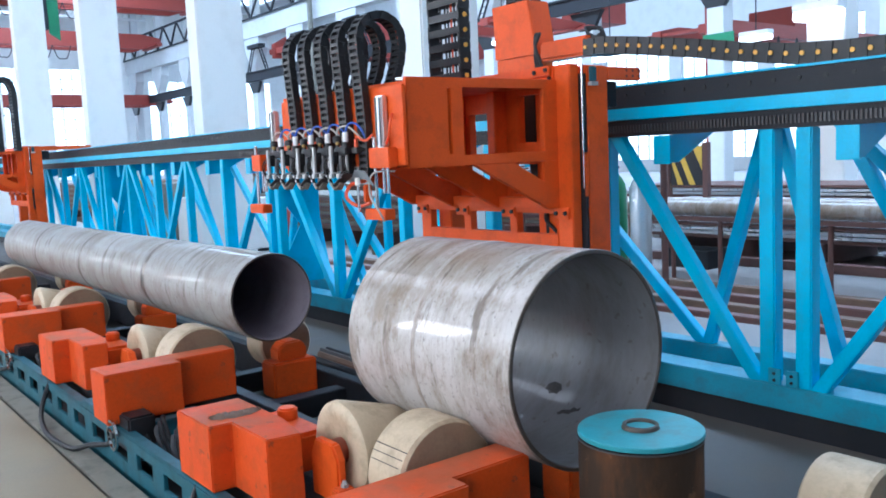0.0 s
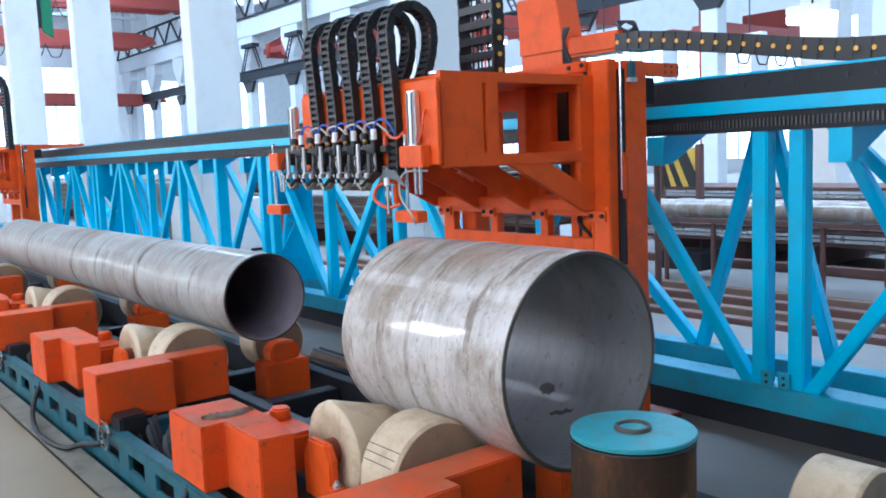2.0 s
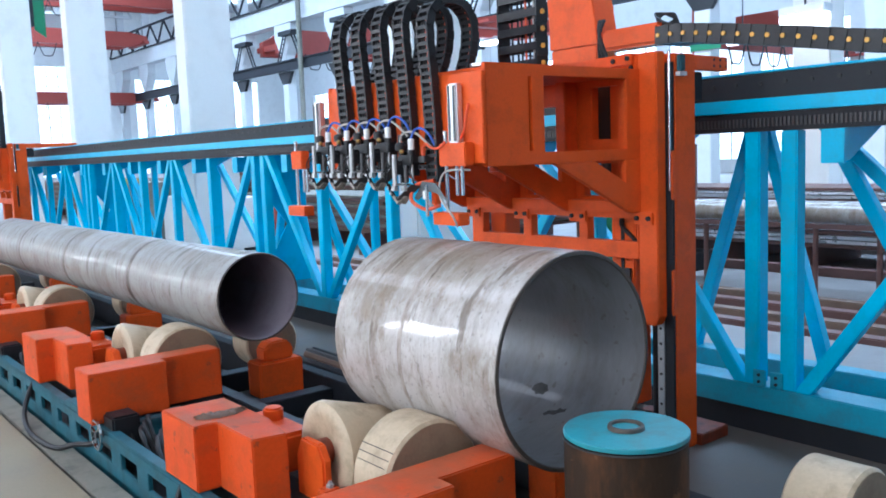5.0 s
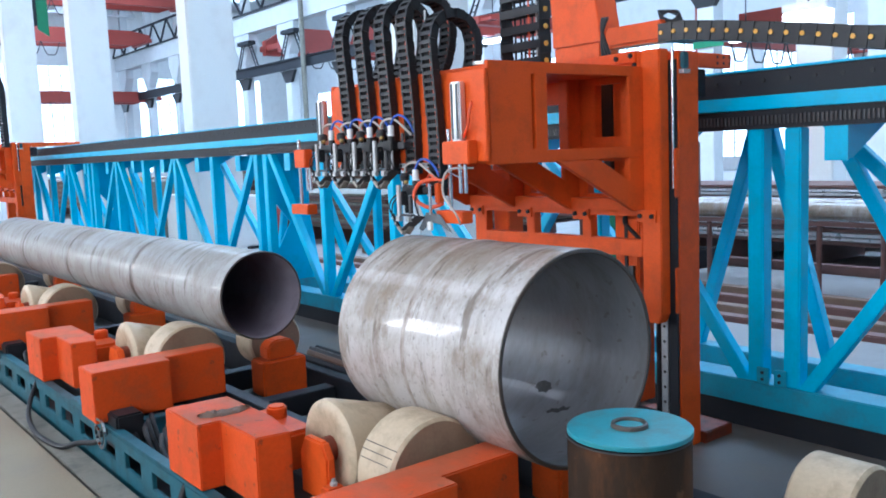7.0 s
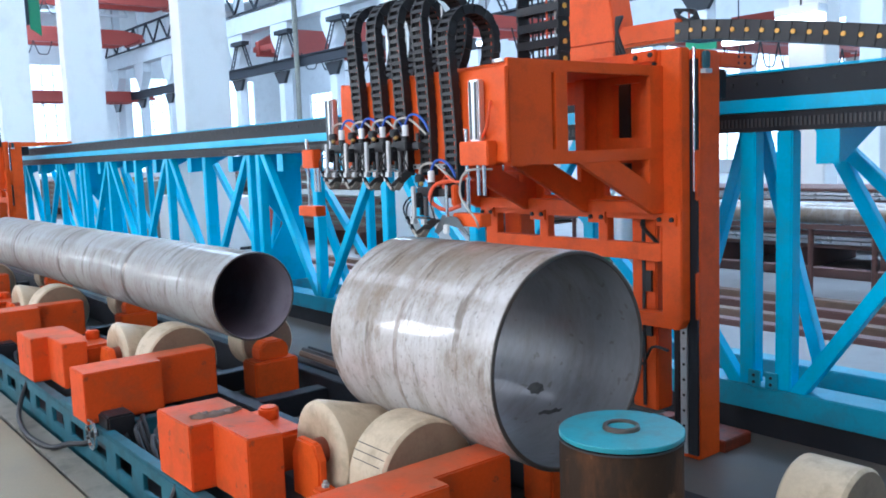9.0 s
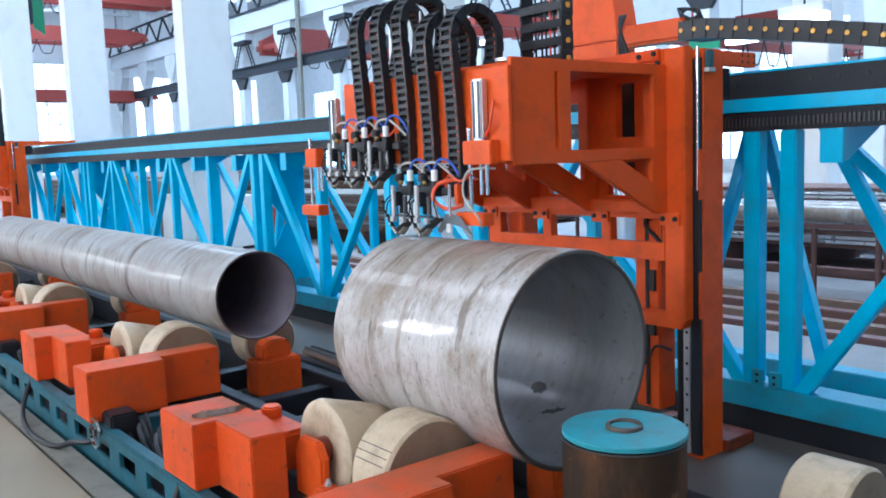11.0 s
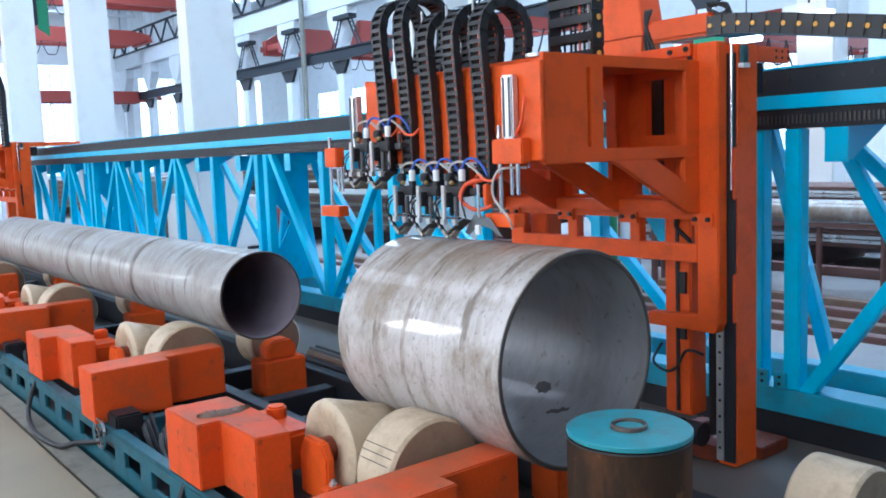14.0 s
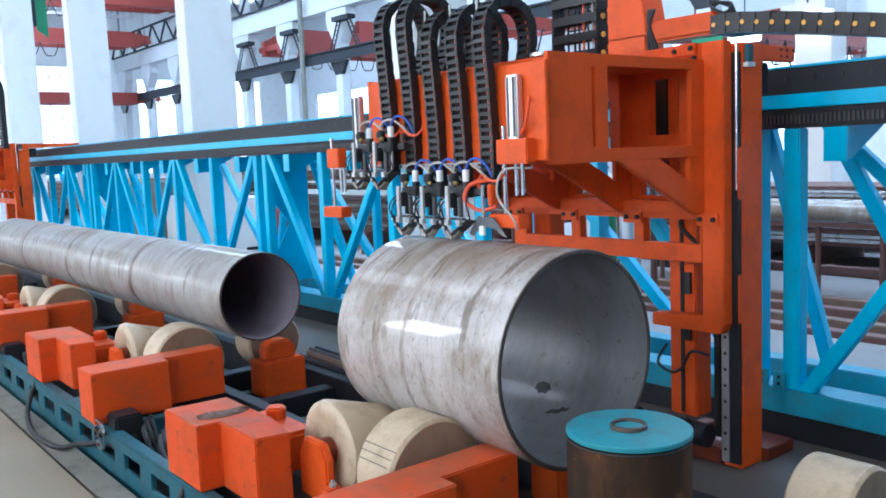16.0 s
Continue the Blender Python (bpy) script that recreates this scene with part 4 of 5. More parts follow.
    bm = B(); prism(bm, [(3.67, 2.466), (4.13, 2.466), (4.13, 2.62), (4.15, 2.88), (3.74, 2.88), (3.69, 2.62)], "x", 4.66, 4.88)
    part("column", bm, ORANGE, g, "", 0.006)
    bm = B(); box(bm, 4.69, 4.85, 3.19, 3.668, 2.410, 2.550)
    part("chain_arm", bm, ORANGE, g, "", 0.02)
    pts = [(4.77, 3.18, 2.455), (4.77, 3.0, 2.452), (4.77, 2.7, 2.41), (4.77, 2.24, 2.335), (4.77, 1.9, 2.272), (4.77, 1.6, 2.228), (4.77, 1.3, 2.208), (4.77, 0.9, 2.203), (4.77, -1.8, 2.203)]
    chain(g, pts, 0.24, 0.118, 0.045, "x", "black drag chain with amber plugs", ())
    chain(g, [(4.77, 3.90, 2.885), (4.77, 3.90, 3.4)], 0.30, 0.09, 0.09, True, "wide black drag chain with amber plugs")
    for k in range(3):
        bm = B(); tube(bm, [(4.67, 3.66, 2.56), (4.60, 3.60 - 0.02 * k, 2.60), (4.56, 3.57, 2.50), (4.58, 3.52 + 0.03 * k, 2.34), (4.54, 3.44, 2.2)], 0.012)
        part("cable", bm, RUBBER, g, "black cable", smooth=True)
    bm = B()
    for k in range(5):
        r = 0.07 + 0.006 * k
        tube(bm, [(4.80 + r * 0.4 * math.sin(i * 0.9), 3.20 + r * math.cos(i * 0.9), 2.575 + r * 0.55 * math.sin(i * 0.9 + k * 0.3)) for i in range(8)], 0.006, 6, 3)
    part("cable_coil", bm, RUBBER, g, "coiled black cables", smooth=True)


BEAM_AT = (0.09, 0.07, 0.0)
TORCH_AT = (0.09, 0.07, 0.055)
CHAIN_AT = (0.135, 0.07, -0.03)


def torch_beam(g):
    built = set(g.children)
    bm = B(); box(bm, 2.60, 2.622, 2.60, 3.96, 1.70, 2.13)
    beam = part("torch_beam", bm, ORANGE, g, "", 0.004)
    # Mount in dark orange: the shade of the gap is put into its colour.
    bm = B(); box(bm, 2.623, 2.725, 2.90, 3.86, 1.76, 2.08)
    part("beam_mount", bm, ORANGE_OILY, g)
    for k in range(5):
        y = 2.985 + 0.195 * k
        for dy in (0.03,):
            bm = B(); rod(bm, (2.590, y + dy, 1.72), (2.590, y + dy, 2.45), 0.006, 8)
            part("slide_rod", bm, SILVER, beam, "polished slide rod", smooth=True)
    for k in range(5):
        y = 2.99 + 0.195 * k
        bm = B(); prism(bm, [(y - 0.02, 1.675), (y + 0.10, 1.675), (y + 0.10, 1.70), (y + 0.02, 1.70), (y + 0.02, 1.73), (y - 0.02, 1.73)], "x", 2.585, 2.598)
        bk = part("slide_bracket", bm, SILVER, beam, "zinc plated slide bracket", 0.002)
        bolts(bk, [(2.585, y + 0.04, 1.687), (2.585, y + 0.08, 1.687)], (-1, 0, 0), 0.006, 0.005)
    for y0, s in ((2.735, 1), (3.99, 1)):
        bm = B(); box(bm, 2.555, 2.599, y0, y0 + 0.075, 1.80, 2.08)
        cyl = part("air_cylinder", bm, ALU, g, "aluminium air cylinder", 0.008)
        bm = B()
        for dy in (0.018, 0.055):
            rod(bm, (2.554, y0 + dy, 1.81), (2.554, y0 + dy, 2.07), 0.006, 8)
        part("groove", bm, MATTGREY, cyl)
        yb = y0 - 0.07 if y0 < 3 else y0 + 0.14
        bm = B(); box(bm, 2.54, 2.60, yb + (0.0 if y0 < 3 else 0.07), yb + 0.20, 1.69, 1.80)
        part("sensor_bracket", bm, ORANGE, g, "", 0.006)
        bm = B(); rod(bm, (2.56, yb + 0.165, 1.46), (2.56, yb + 0.165, 1.86), 0.010, 12)
        part("sensor_rod", bm, CHROME, g, "polished sensor rod", smooth=True)
        for dy in (0.06, 0.10):
            bm = B(); rod(bm, (2.57, yb + dy, 1.55), (2.57, yb + dy, 1.69), 0.009, 12)
            part("sensor_rod", bm, CHROME, g, "polished sensor rod", smooth=True)
        bm = B(); box(bm, 2.53, 2.60, yb + 0.05, yb + 0.25, 1.405, 1.465)
        part("sensor_foot", bm, ORANGE, g, "", 0.004)
    bm = B(); tube(bm, [(2.55, 2.92, 1.62), (2.50, 3.0, 1.60), (2.48, 3.02, 1.53), (2.52, 2.96, 1.48), (2.55, 2.88, 1.50)], 0.010)
    part("air_hose", bm, REDHOSE, g, "looped orange air hose", smooth=True)
    bm = B(); tube(bm, [(2.60, 2.70, 1.98), (2.56, 2.67, 1.93), (2.57, 2.70, 1.86), (2.58, 2.76, 1.80)], 0.007)
    part("air_hose", bm, REDHOSE, g, "orange air hose", smooth=True)
    bm = B(); tube(bm, [(2.60, 2.70, 1.67), (2.52, 2.80, 1.66), (2.52, 2.84, 1.55), (2.50, 2.72, 1.45), (2.54, 2.74, 1.40)], 0.0055)
    part("air_hose", bm, GREYHOSE, g, "grey air hose", smooth=True)
    bm = B(); box(bm, 2.53, 2.57, 2.89, 2.925, 1.50, 1.60)
    ir = part("igniter", bm, ORANGE, g, "", 0.006)
    bm = B(); rod(bm, (2.485, 2.90, 1.45), (2.485, 2.90, 1.60), 0.008, 12)
    part("igniter_tube", bm, CHROME, ir, smooth=True)
    for ob in g.children:
        if ob not in built:
            ob.matrix_basis = pose(*BEAM_AT)


def torch(g, k):
    """One torch: valve block, rack plate, splayed arms and nozzle; built raised, its tip at z 1.52."""
    y = 3.06 + 0.195 * k
    bm = B()
    box(bm, 2.485, 2.575, y - 0.05, y + 0.075, 1.715, 1.762)
    t = part("torch", bm, BLACK, g, "black cutting torch with silver rack and valves", 0.006)
    bm = B(); box(bm, 2.52, 2.57, y - 0.11, y - 0.052, 1.722, 1.755)
    part("side_block", bm, GUN, t, "", 0.004)
    bm = B(); box(bm, 2.436, 2.450, y + 0.030, y + 0.054, 1.605, 1.768)
    rack = part("rack_plate", bm, SILVER, t, "silver rack plate", 0.002)
    bm = B(); box(bm, 2.451, 2.486, y + 0.026, y + 0.060, 1.665, 1.735)
    part("slide_block", bm, BLACK, rack, "", 0.004)
    for dy in (-0.055, 0.028):
        bm = B(); box(bm, 2.428, 2.452, y + dy, y + dy + 0.030, 1.586, 1.612)
        part("clamp_tag", bm, SILVER, t, "small bright clamp", 0.002)
    bm = B(); box(bm, 2.440, 2.466, y - 0.06, y + 0.07, 1.612, 1.622)
    part("cross_bar", bm, GUN, t, "", 0.002)
    # white valve on a black collar, a black knob and a brass ball
    bm = B(); turned(bm, (2.50, y - 0.030, 1.763), (0, 0, 1), [(0, 0), (0, 0.019), (0.022, 0.019), (0.024, 0.016), (0.024, 0)], 16)
    v = part("valve", bm, BLACK, t, smooth=True)
    bm = B(); turned(bm, (2.50, y - 0.030, 1.788), (0, 0, 1), [(0, 0), (0, 0.0165), (0.050, 0.0165), (0.055, 0.012), (0.055, 0)], 16)
    part("sleeve", bm, WHITESLEEVE, v, "white valve sleeve", smooth=True)
    bm = B(); turned(bm, (2.505, y + 0.068, 1.763), (0, 0, 1), [(0, 0), (0, 0.011), (0.020, 0.011), (0.024, 0.024), (0.050, 0.026), (0.062, 0.018), (0.064, 0)], 14)
    part("knob", bm, BLACK, t, smooth=True)
    bm = B(); turned(bm, (2.475, y + 0.018, 1.768), (0, 0, 1), [(0, 0), (0.003, 0.009), (0.012, 0.014), (0.021, 0.009), (0.024, 0)], 12)
    part("ball", bm, BRASS, t, "brass valve ball", smooth=True)
    bm = B(); rod(bm, (2.535, y - 0.08, 1.756), (2.535, y - 0.08, 1.80), 0.009, 10)
    part("fitting", bm, REDHOSE if k == 0 else GUN, t, smooth=True)
    # supply hoses arch from the valves towards the drag chain
    runs = [(GREYHOSE, ((2.505, y + 0.068, 1.828), (2.505, y + 0.055, 1.862), (2.51, y + 0.0, 1.878), (2.52, y - 0.05, 1.866), (2.535, y - 0.11, 1.820), (2.55, y - 0.135, 1.790))),
            (BLUEHOSE, ((2.50, y - 0.030, 1.843), (2.515, y - 0.045, 1.885), (2.53, y - 0.08, 1.890), (2.545, y - 0.12, 1.86), (2.56, y - 0.15, 1.80)))]
    if k in (0, 3, 4):
        runs.append((REDHOSE, ((2.54, y - 0.08, 1.80), (2.53, y - 0.11, 1.815), (2.52, y - 0.16, 1.795), (2.52, y - 0.22, 1.79), (2.54, y - 0.25, 1.82))))
    for mat, pts in runs:
        bm = B(); tube(bm, pts, 0.0062)
        part("gas_hose", bm, mat, t, smooth=True)
    # torch bodies below the block
    for dx, dy, r, mat in ((2.475, -0.012, 0.012, GUN), (2.505, 0.062, 0.011, BLACK), (2.49, -0.045, 0.007, SILVER)):
        bm = B(); rod(bm, (dx, y + dy, 1.623), (dx, y + dy, 1.714), r, 12)
        part("torch_tube", bm, mat, t, smooth=True)
    # dark splash plate down to the tip on one side, a slim arm on the other
    bm = B(); bar(bm, (2.475, y - 0.088, 1.612), (2.458, y + 0.022, 1.538), 0.060, 0.007, (0.2, 0.4, 1))
    part("splash_plate", bm, GUN, t, "dark scorched splash plate", 0.002)
    bm = B(); bar(bm, (2.452, y + 0.118, 1.618), (2.450, y + 0.052, 1.540), 0.017, 0.017, (1, 0, 0))
    arm = part("nozzle_arm", bm, BLACK, t, "slim nozzle arm", 0.003)
    for f0, f1 in ((0.18, 0.30), (0.52, 0.64)):
        a, b = Vector((2.4405, y + 0.118, 1.618)), Vector((2.4385, y + 0.052, 1.540))
        bm = B(); bar(bm, a.lerp(b, f0), a.lerp(b, f1), 0.012, 0.004, (1, 0, 0))
        part("collar", bm, SILVER, arm)
    bm = B(); bar(bm, (2.448, y + 0.060, 1.556), (2.448, y + 0.020, 1.521), 0.030, 0.014, (0.3, 0, 1))
    part("tip_jaw", bm, SCORCHED, t, "heat-bleached tip jaw", 0.002)
    bm = B(); bar(bm, (2.470, y - 0.020, 1.558), (2.462, y + 0.012, 1.523), 0.034, 0.012, (0.3, 0, 1))
    part("tip_jaw", bm, SCORCHED, t, "heat-bleached tip jaw", 0.002)
    bm = B(); turned(bm, (2.457, y + 0.020, 1.560), (0, 0.0, -1), [(0, 0), (0, 0.012), (0.016, 0.012), (0.022, 0.009), (0.036, 0.005), (0.038, 0)], 12)
    part("nozzle", bm, SCORCHED, t, smooth=True)
    # thin leads that droop from the block to the arms
    for pts in (((2.47, y + 0.07, 1.725), (2.445, y + 0.10, 1.70), (2.44, y + 0.125, 1.66), (2.447, y + 0.12, 1.62)),
                ((2.47, y + 0.02, 1.72), (2.44, y + 0.075, 1.69), (2.438, y + 0.10, 1.645), (2.445, y + 0.105, 1.606)),
                ((2.48, y - 0.055, 1.72), (2.455, y - 0.075, 1.68), (2.455, y - 0.09, 1.645), (2.468, y - 0.085, 1.615))):
        bm = B(); tube(bm, pts, 0.0040, 6, 5)
        part("lead", bm, RUBBER, t, "thin black lead", smooth=True)
    # sheet guard, a wide arch on the first torch
    if k == 0:
        bm = B(); prism(bm, [(y - 0.095, 1.630), (y - 0.20, 1.622), (y - 0.29, 1.535), (y - 0.25, 1.548), (y - 0.21, 1.572), (y - 0.15, 1.580), (y - 0.10, 1.565), (y - 0.055, 1.535), (y - 0.03, 1.545)], "x", 2.508, 2.513)
        gd = part("guard", bm, MATTGREY, t, "grey arched sheet guard")
        bm = B(); box(bm, 2.490, 2.507, y - 0.150, y - 0.118, 1.542, 1.585)
        part("sensor", bm, WHITE, gd, "small white sensor", 0.003)
    return t


def torch_chain(g, k):
    y = 2.94 + 0.195 * k
    pts = [(2.53, y, 1.68), (2.53, y, 1.95), (2.515, y, 2.20), (2.50, y, 2.38)]
    for i in range(15):
        a = math.pi * i / 14
        pts.append((2.645 - 0.145 * math.cos(a), y, 2.43 + 0.14 * math.sin(a)))
    pts += [(2.785, y, 2.36), (2.765, y, 2.28), (2.73, y, 2.20), (2.705, y, 2.10), (2.70, y, 1.98)]
    return chain(g, pts, 0.088, 0.045, 0.036, False, "black plastic drag chain loop")


def gantry():
    g = thing("cutting_gantry", "orange travelling cutting gantry with five torches", "gantry machine")
    gantry_body(g)
    torch_beam(g)
    pts = [(3.33, 3.05, 2.165), (3.33, 3.05, 3.0)]
    chain(g, pts, 0.30, 0.085, 0.085, True, "wide black drag chain with amber plugs", ((-0.3, GREYHOSE), (-0.2, RUBBER), (-0.1, REDHOSE), (0.0, RUBBER), (0.1, RUBBER), (0.25, RUBBER)))
    return g, [torch(g, k) for k in range(5)], [torch_chain(g, k) for k in range(5)]


GANTRY, TORCHES, CHAINS = gantry()
for k in (3, 4):
    TORCHES[k].matrix_basis, CHAINS[k].matrix_basis = pose(*TORCH_AT), pose(*CHAIN_AT)


def far_gantry():
    g = thing("parked_gantry", "second orange gantry parked further along the truss", "gantry machine", at=pose(0, 15.2, 0))
    gantry_body(g, False)
    pts = [(3.52, 2.8, 2.17), (3.52, 2.8, 3.3), (3.57, 2.8, 3.46), (3.67, 2.8, 3.53), (3.77, 2.8, 3.46), (3.82, 2.8, 3.3), (3.82, 2.8, 2.17)]
    chain(g, pts, 0.3, 0.09, 0.06, False)


far_gantry()


# ---- behind the truss ----
def behind_truss():
    bm = B(); box(bm, 5.62, 6.65, -6, 30, 0, 0.15)
    setting("plinth_slab", bm, STORE, "pale concrete plinth behind the truss", 0.012)
    # storage rack with a pipe on it
    r = thing("pipe_rack", "brown steel rack rail carrying a grey pipe", "rack")
    bm = B(); box(bm, 8.95, 9.05, 1.0, 12.0, 0.79, 0.84)
    part("rail", bm, BROWNSTEEL, r)
    bm = B(); box(bm, 9.95, 10.05, 1.0, 12.0, 0.79, 0.84)
    part("rail", bm, BROWNSTEEL, r)
    for k in range(16):
        y = 1.3 + 0.69 * k
        bm = B(); rod(bm, (9.0, y, 0.0), (9.0, y, 0.789), 0.03, 10)
        part("post", bm, BROWNSTEEL, r)
        if k % 3 == 0:
            bm = B(); box(bm, 9.06, 9.94, y, y + 0.06, 0.72, 0.785)
            part("cross_rail", bm, BROWNSTEEL, r)
    for x, y0, y1, rad in ((9.12, 2.2, 8.6, 0.095), (9.5, 1.5, 9.5, 0.10), (9.75, 1.2, 7.8, 0.08)):
        bm = B(); turned(bm, (x, y0, 0.841 + rad), (0, 1, 0), [(0, rad - 0.008), (0, rad), (y1 - y0, rad), (y1 - y0, rad - 0.008)], 24)
        tagged(part("stored_pipe", bm, STEEL, None, smooth=True), "grey steel pipe lying on the rack", "pipe", "stored pipes")
    # timbers and beams on the floor
    for i, x in enumerate((7.0, 7.45, 7.95, 8.45, 10.6)):
        bm = B(); box(bm, x, x + 0.16, 0.5 + 0.3 * (i % 2), 13 - 0.5 * (i % 3), 0, 0.12)
        tagged(part("timber_beam", bm, TIMBER if i % 2 else BROWNSTEEL, None, "", 0.01), "long brown bearer beam on the floor", "beam", "floor bearers")
    for i, (x, y0, y1, z, n) in enumerate(((11.2, 3.0, 9.0, 0.3, 9), (13.2, 2.0, 11.0, 0.4, 10), (15.5, 2, 13, 0.35, 8), (9.2, 13.2, 19.0, 0.3, 12), (11.4, 11.5, 21.0, 0.3, 14), (9.0, 21.5, 29.0, 0.25, 14), (11.2, 24, 36, 0.3, 16), (8.8, 31, 42, 0.3, 16), (14.0, 16, 34, 0.3, 18))):
        st = thing("sheet_stack", "stack of bright steel sheets on brown bearers" if i < 3 else "stack of brown and grey steel sheets on bearers", "sheet stack", "sheet stacks", pose(x, 0, 0))
        for k in range(5):
            y = y0 + (y1 - y0) * (k + 0.5) / 5
            bm = B(); box(bm, -0.1, 1.5, y, y + 0.14, 0, z)
            part("bearer", bm, BROWNSTEEL, st)
        for k in range(n):
            dx, dy = random.uniform(-0.06, 0.06), random.uniform(-0.2, 0.2)
            bm = B(); box(bm, dx, 1.4 + dx, y0 + dy, y1 + dy, z + 0.06 * k, z + 0.06 * k + 0.045)
            part("sheet", bm, (SHEET if k % 3 else BROWNSTEEL) if i < 3 else (TIMBER, BROWNSTEEL, KERBGREY)[(k + i) % 3], st)
    # gas cylinders
    for x, y, mat, label in ((7.0, 6.02, GREEN, "green gas cylinder standing behind the truss"), (7.02, 5.72, ALU, "grey gas cylinder standing behind the truss")):
        c = thing("gas_cylinder", label, "gas cylinder", "gas cylinders", pose(x, y, 0))
        bm = B(); turned(bm, (0, 0, 0), (0, 0, 1), [(0, 0), (0, 0.105), (0.01, 0.11), (1.28, 0.11), (1.36, 0.095), (1.42, 0.06), (1.45, 0.035), (1.47, 0.03), (1.47, 0)], 28)
        part("shell", bm, mat, c, smooth=True)
        bm = B(); turned(bm, (0, 0, 1.47), (0, 0, 1), [(0, 0), (0, 0.025), (0.05, 0.025), (0.05, 0.04), (0.07, 0.04), (0.07, 0)], 14)
        part("valve", bm, GUN, c, smooth=True)
    bm = B(); rod(bm, (7.25, 5.60, 0.003), (7.25, 5.60, 1.62), 0.035, 14)
    tagged(part("rail_post", bm, BROWNSTEEL, None, "", 0.004, True), "slim brown steel post beside the gas cylinders", "post")
    # striped guard board, frame and bin
    g = thing("guard_board", "yellow and black striped guard board on a brown frame", "barrier", at=pose(12.0, 8.5, 0))
    bm = B(); box(bm, 0, 0.04, 0.0, 0.62, 1.05, 1.70)
    part("board", bm, BLACK, g)
    for k in range(5):
        y = -0.35 + 0.24 * k
        bm = B(); prism(bm, [(y + 0.0, 1.06), (y + 0.11, 1.06), (y + 0.40, 1.69), (y + 0.29, 1.69)] if 0 <= y and y + 0.4 <= 0.62 else ([(0.002, 1.06 - y / 0.29 * 0.63 if y < 0 else 1.06), (0.002, min(1.69, 1.06 - (y - 0.11) / 0.29 * 0.63 + 0.24)), (min(0.3, y + 0.40), 1.69), (min(0.3, y + 0.30), 1.69)] if y < 0 else [(y, 1.06), (min(0.618, y + 0.11), 1.06), (0.618, 1.06 + (0.618 - y - 0.05) / 0.29 * 0.63 if (0.618 - y - 0.05) < 0.29 else 1.69), (0.616, 1.69 if (0.618 - y) > 0.29 else 1.06 + (0.618 - y) / 0.29 * 0.63)]), "x", -0.006, -0.001)
        part("stripe", bm, YELLOW, g)
    for y in (-0.12, 0.64):
        bm = B(); box(bm, -0.03, 0.07, y, y + 0.1, 0, 1.75)
        part("frame_post", bm, BROWNSTEEL, g, "", 0.006)
    bm = B(); framed(bm, "z", 0.122, 0.36, (9.35, 9.85, 6.55, 7.25), [(9.39, 9.81, 6.59, 7.21)])
    bn = tagged(part("storage_bin", bm, RAIL, None, "", 0.01), "dark blue open storage bin on floor beams", "bin")
    # grey cabinets and a red extinguisher further along the truss
    for x, y, w, d, h, mat, lab in ((7.2, 15.6, 0.8, 3.4, 1.05, WHITE, "pale grey machine cabinet beside the columns"), (7.3, 19.6, 0.9, 1.9, 1.35, KERBGREY, "grey machine cabinet beside the columns"), (7.4, 23.5, 0.9, 1.6, 1.4, YELLOW, "yellow machine guard beside the columns")):
        c = thing("machine_cabinet", lab, "cabinet", "", pose(x, y, 0))
        bm = B(); box(bm, 0, w, 0, d, 0.06, h)
        part("body", bm, mat, c, "", 0.02)
        bm = B(); box(bm, 0.04, w - 0.04, 0.04, d - 0.04, 0, 0.058)
        part("base", bm, RAIL, c)
        for k in range(2):
            bm = B(); box(bm, -0.012, -0.001, 0.08 + k * d / 2, d / 2 - 0.06 + k * d / 2, 0.14, h - 0.08)
            dr = part("door", bm, mat, c, "", 0.006)
            bm = B(); box(bm, -0.03, -0.013, d / 2 - 0.14 + k * 0.2, d / 2 - 0.11 + k * 0.2, h * 0.5, h * 0.5 + 0.14)
            part("handle", bm, GUN, dr)
    e = thing("fire_extinguisher", "red fire extinguisher trolley behind the truss", "extinguisher", at=pose(7.3, 14.1, 0))
    bm = B(); turned(bm, (0, 0, 0.05), (0, 0, 1), [(0, 0), (0, 0.16), (0.02, 0.17), (0.8, 0.17), (0.92, 0.1), (0.95, 0.05), (0.95, 0)], 24)
    part("tank", bm, CRANE, e, smooth=True)
    bm = B(); turned(bm, (0, 0, 1.0), (0, 0, 1), [(0, 0), (0, 0.05), (0.12, 0.05), (0.12, 0)], 14)
    part("valve_head", bm, BLACK, e, smooth=True)
    bm = B(); rod(bm, (0, -0.2, 0.12), (0, 0.2, 0.12), 0.12, 20)
    part("wheel", bm, RUBBER, e, smooth=True)


behind_truss()


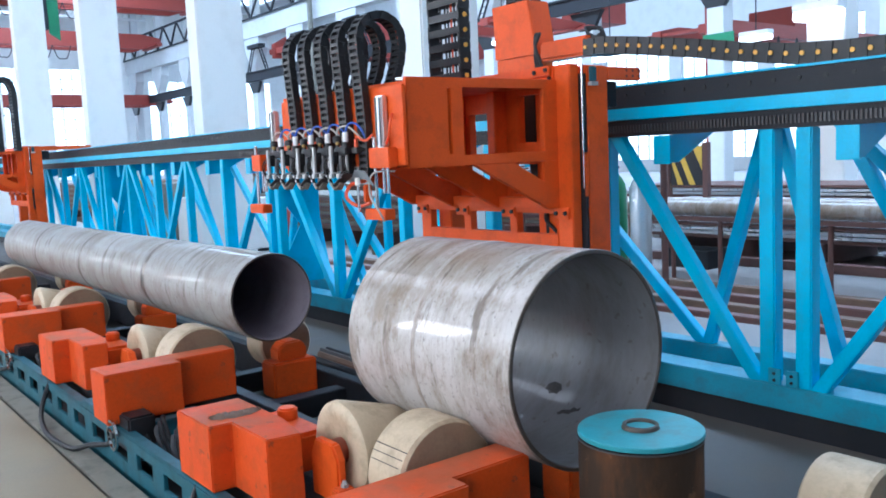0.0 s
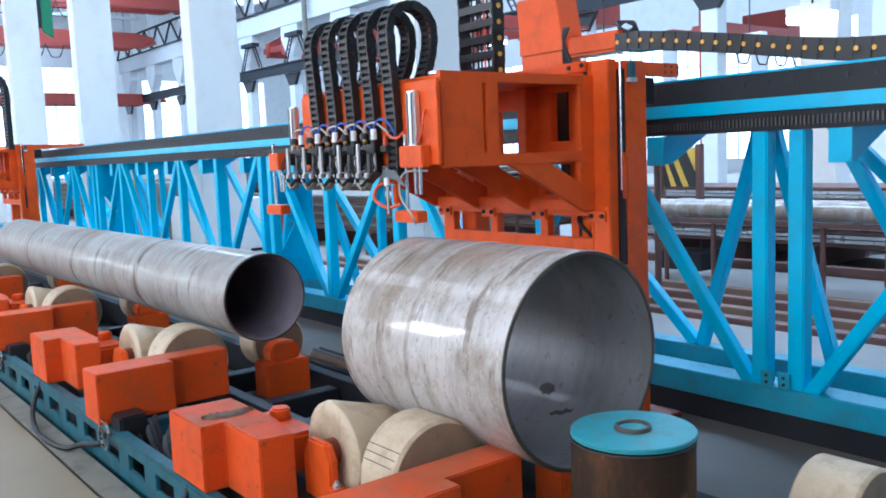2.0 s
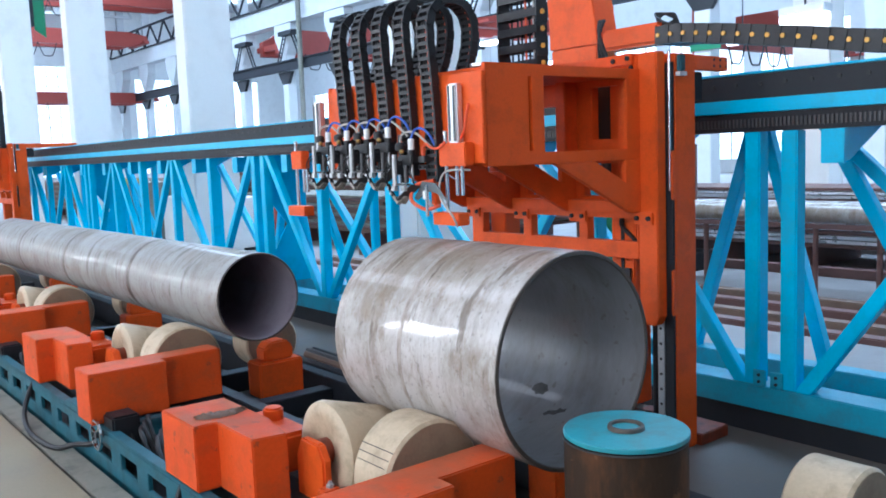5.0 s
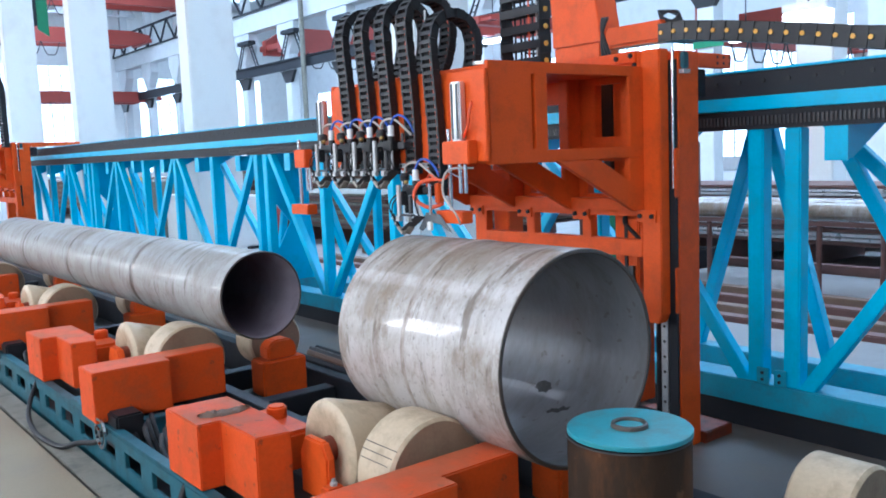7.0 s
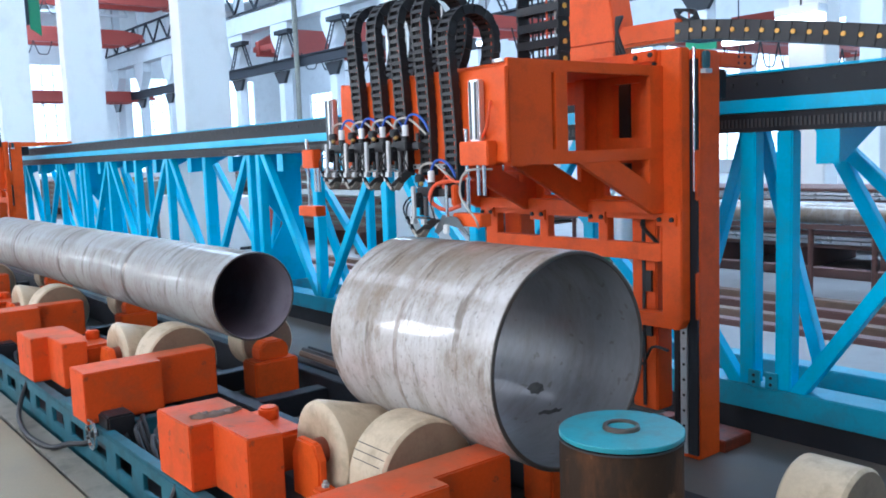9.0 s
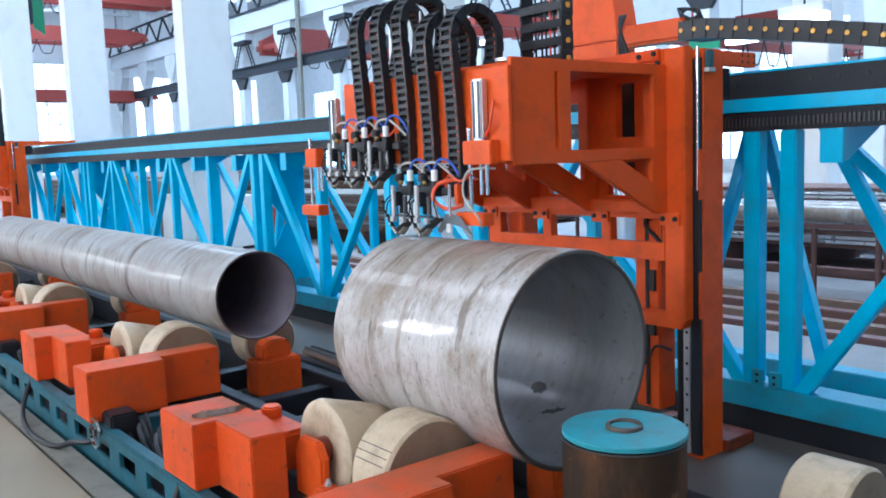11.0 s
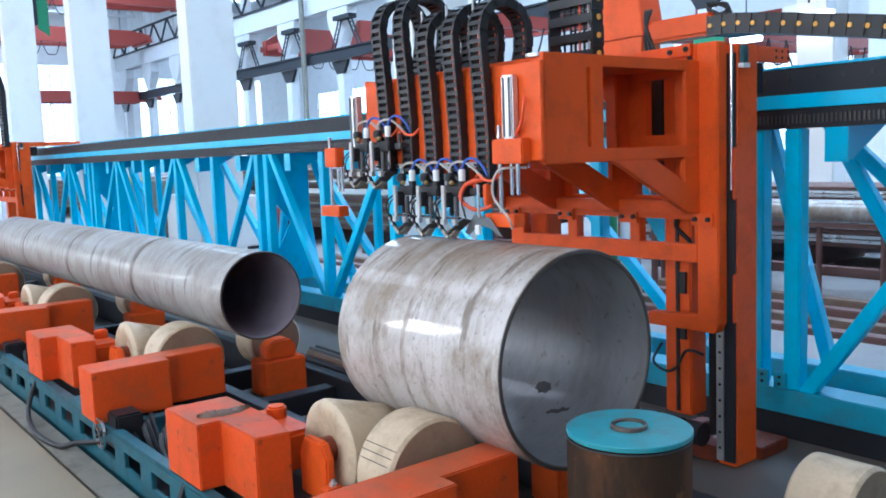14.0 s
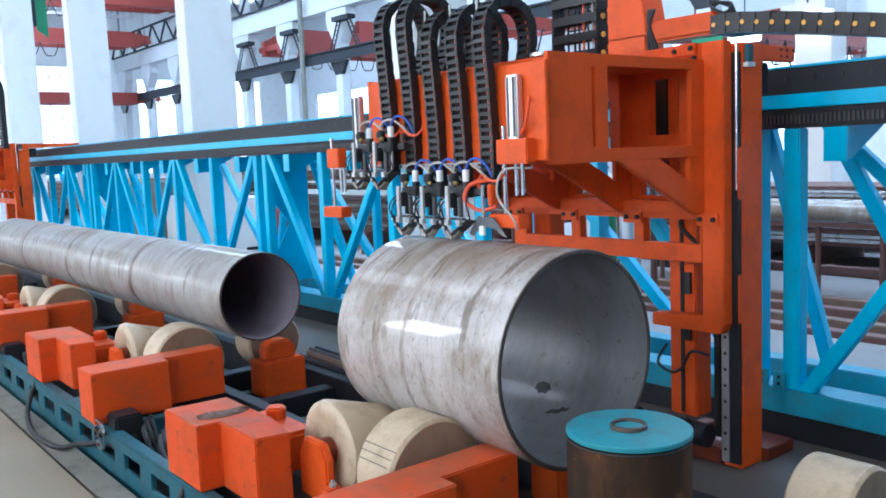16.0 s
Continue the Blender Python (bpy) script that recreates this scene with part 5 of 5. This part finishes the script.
# ---- small things ----
def small_things():
    # rag on the motor cover
    bm = B()
    n, m = 26, 9
    grid = []
    for i in range(n + 1):
        row = []
        for j in range(m + 1):
            u, v = i / n, j / m * 2 - 1
            half = 0.045 * math.sin(math.pi * min(1, u * 1.05 + 0.02)) ** 0.6 + 0.004
            x = 1.53 + 0.25 * u
            y = 3.835 - 0.03 * u + v * half
            z = 0.552 + max(0.0, (1 - v * v)) * (0.012 + 0.03 * noise.noise(Vector((u * 7, v * 2, 0.3))) ** 2 + 0.010 * noise.noise(Vector((u * 19, v * 5, 2.0))))
            row.append(bm.verts.new((x, y + 0.015 * noise.noise(Vector((u * 9, v, 5))), max(0.552, z))))
        grid.append(row)
    for i in range(n):
        for j in range(m):
            bm.faces.new((grid[i][j], grid[i + 1][j], grid[i + 1][j + 1], grid[i][j + 1]))
    tagged(part("oily_rag", bm, TIMBER, None, smooth=True), "crumpled oily brown rag on the orange cover", "rag")
    # stack of dark sheets on the floor between bed and truss
    s = thing("strip_pile", "pile of dark oily ridged steel strips by the roller bed", "strip pile", at=pose(3.29, 4.86, 0, 0, 0, -2))
    for k in range(11):
        dx, dy = 0.045 * k + random.uniform(-0.008, 0.008), random.uniform(-0.06, 0.06)
        z = 0.06 + 0.13 * math.sin(math.pi * min(1.0, (k + 2) / 9)) + random.uniform(0, 0.02)
        bm = B(); prism(bm, [(dx, 0.0), (dx + 0.042, 0.0), (dx + 0.042, z), (dx + 0.030, z + 0.022), (dx + 0.012, z + 0.022), (dx, z)], "y", dy, 1.25 + dy)
        part("strip", bm, (RAIL, TIMBER, GUN)[k % 3], s, "", 0.003)
    # thin dark patches added on the large pipe's bore, standing for dark holes
    for k, (y0, deg, a, b) in enumerate(((2.91, 319, 0.05, 4.2), (2.75, 306, 0.03, 4.0))):
        bm = B()
        c = bm.verts.new((XP + 0.4345 * math.cos(radians(deg)), y0, 0.886 + 0.4345 * math.sin(radians(deg))))
        ring = []
        for i in range(14):
            t = i * math.tau / 14
            w = 1 + 0.35 * math.sin(3.1 * i + k)
            an = radians(deg + b * w * math.sin(t))
            ring.append(bm.verts.new((XP + 0.4352 * math.cos(an), y0 + a * w * math.cos(t) + (-0.05 * math.sin(t) if k else 0), 0.886 + 0.4352 * math.sin(an))))
        for i in range(14):
            bm.faces.new((c, ring[i], ring[(i + 1) % 14]))
        tagged(part("bore_patch", bm, DARKPIT, None), "dark hole-like patch on the pipe bore", "scale flake")
    # pencil lines on the nearest roller
    for ang, y0, y1 in ((142, 2.71, 2.93), (150, 2.72, 2.93), (158, 2.73, 2.92)):
        bm = B()
        c, q = math.cos(radians(ang)), math.sin(radians(ang))
        bar(bm, (2.068 + 0.2435 * c, y0, 0.432 + 0.2435 * q), (2.068 + 0.2435 * c, y1, 0.432 + 0.2435 * q), 0.0035, 0.0012, (c, 0, q))
        tagged(part("pencil_mark", bm, BLACK, None), "black pencil line drawn on the cream roller", "mark", "roller marks")


small_things()


# ---- what moves ----
def motions():
    rows = [(0, 1.093), (0.25, 1.075), (0.5, 1.040), (1, 0.938), (1.5, 0.843), (2, 0.747), (2.5, 0.695), (3, 0.617), (3.5, 0.512), (4, 0.409),
            (4.15, 0.380), (4.35, 0.366), (4.6, 0.362), (7.0, 0.360), (7.35, 0.357), (7.5, 0.347), (8, 0.259), (8.35, 0.196), (8.5, 0.180), (8.7, 0.178),
            (11.45, 0.178), (11.6, 0.172), (12, 0.115), (12.5, 0.017), (12.65, 0.001), (12.8, 0.0), (15.65, 0.0), (15.8, -0.008), (16, -0.036)]
    walk(GANTRY, [(t, pose(0, y, 0)) for t, y in rows])
    for k, (a, b) in enumerate(((4.75, 5.4), (9.22, 9.87), (13.1, 13.75))):
        for ob, (x, y, z), drop in ((TORCHES[k], TORCH_AT, 0.228), (CHAINS[k], CHAIN_AT, 0.11)):
            walk(ob, [(0, pose(x, y, z)), (a, pose(x, y, z)), (a + 0.15, pose(x, y, z - 0.1 * drop)), (b - 0.12, pose(x, y, z - 0.9 * drop)), (b, pose(x, y, z - drop)), (16, pose(x, y, z - drop))])


motions()
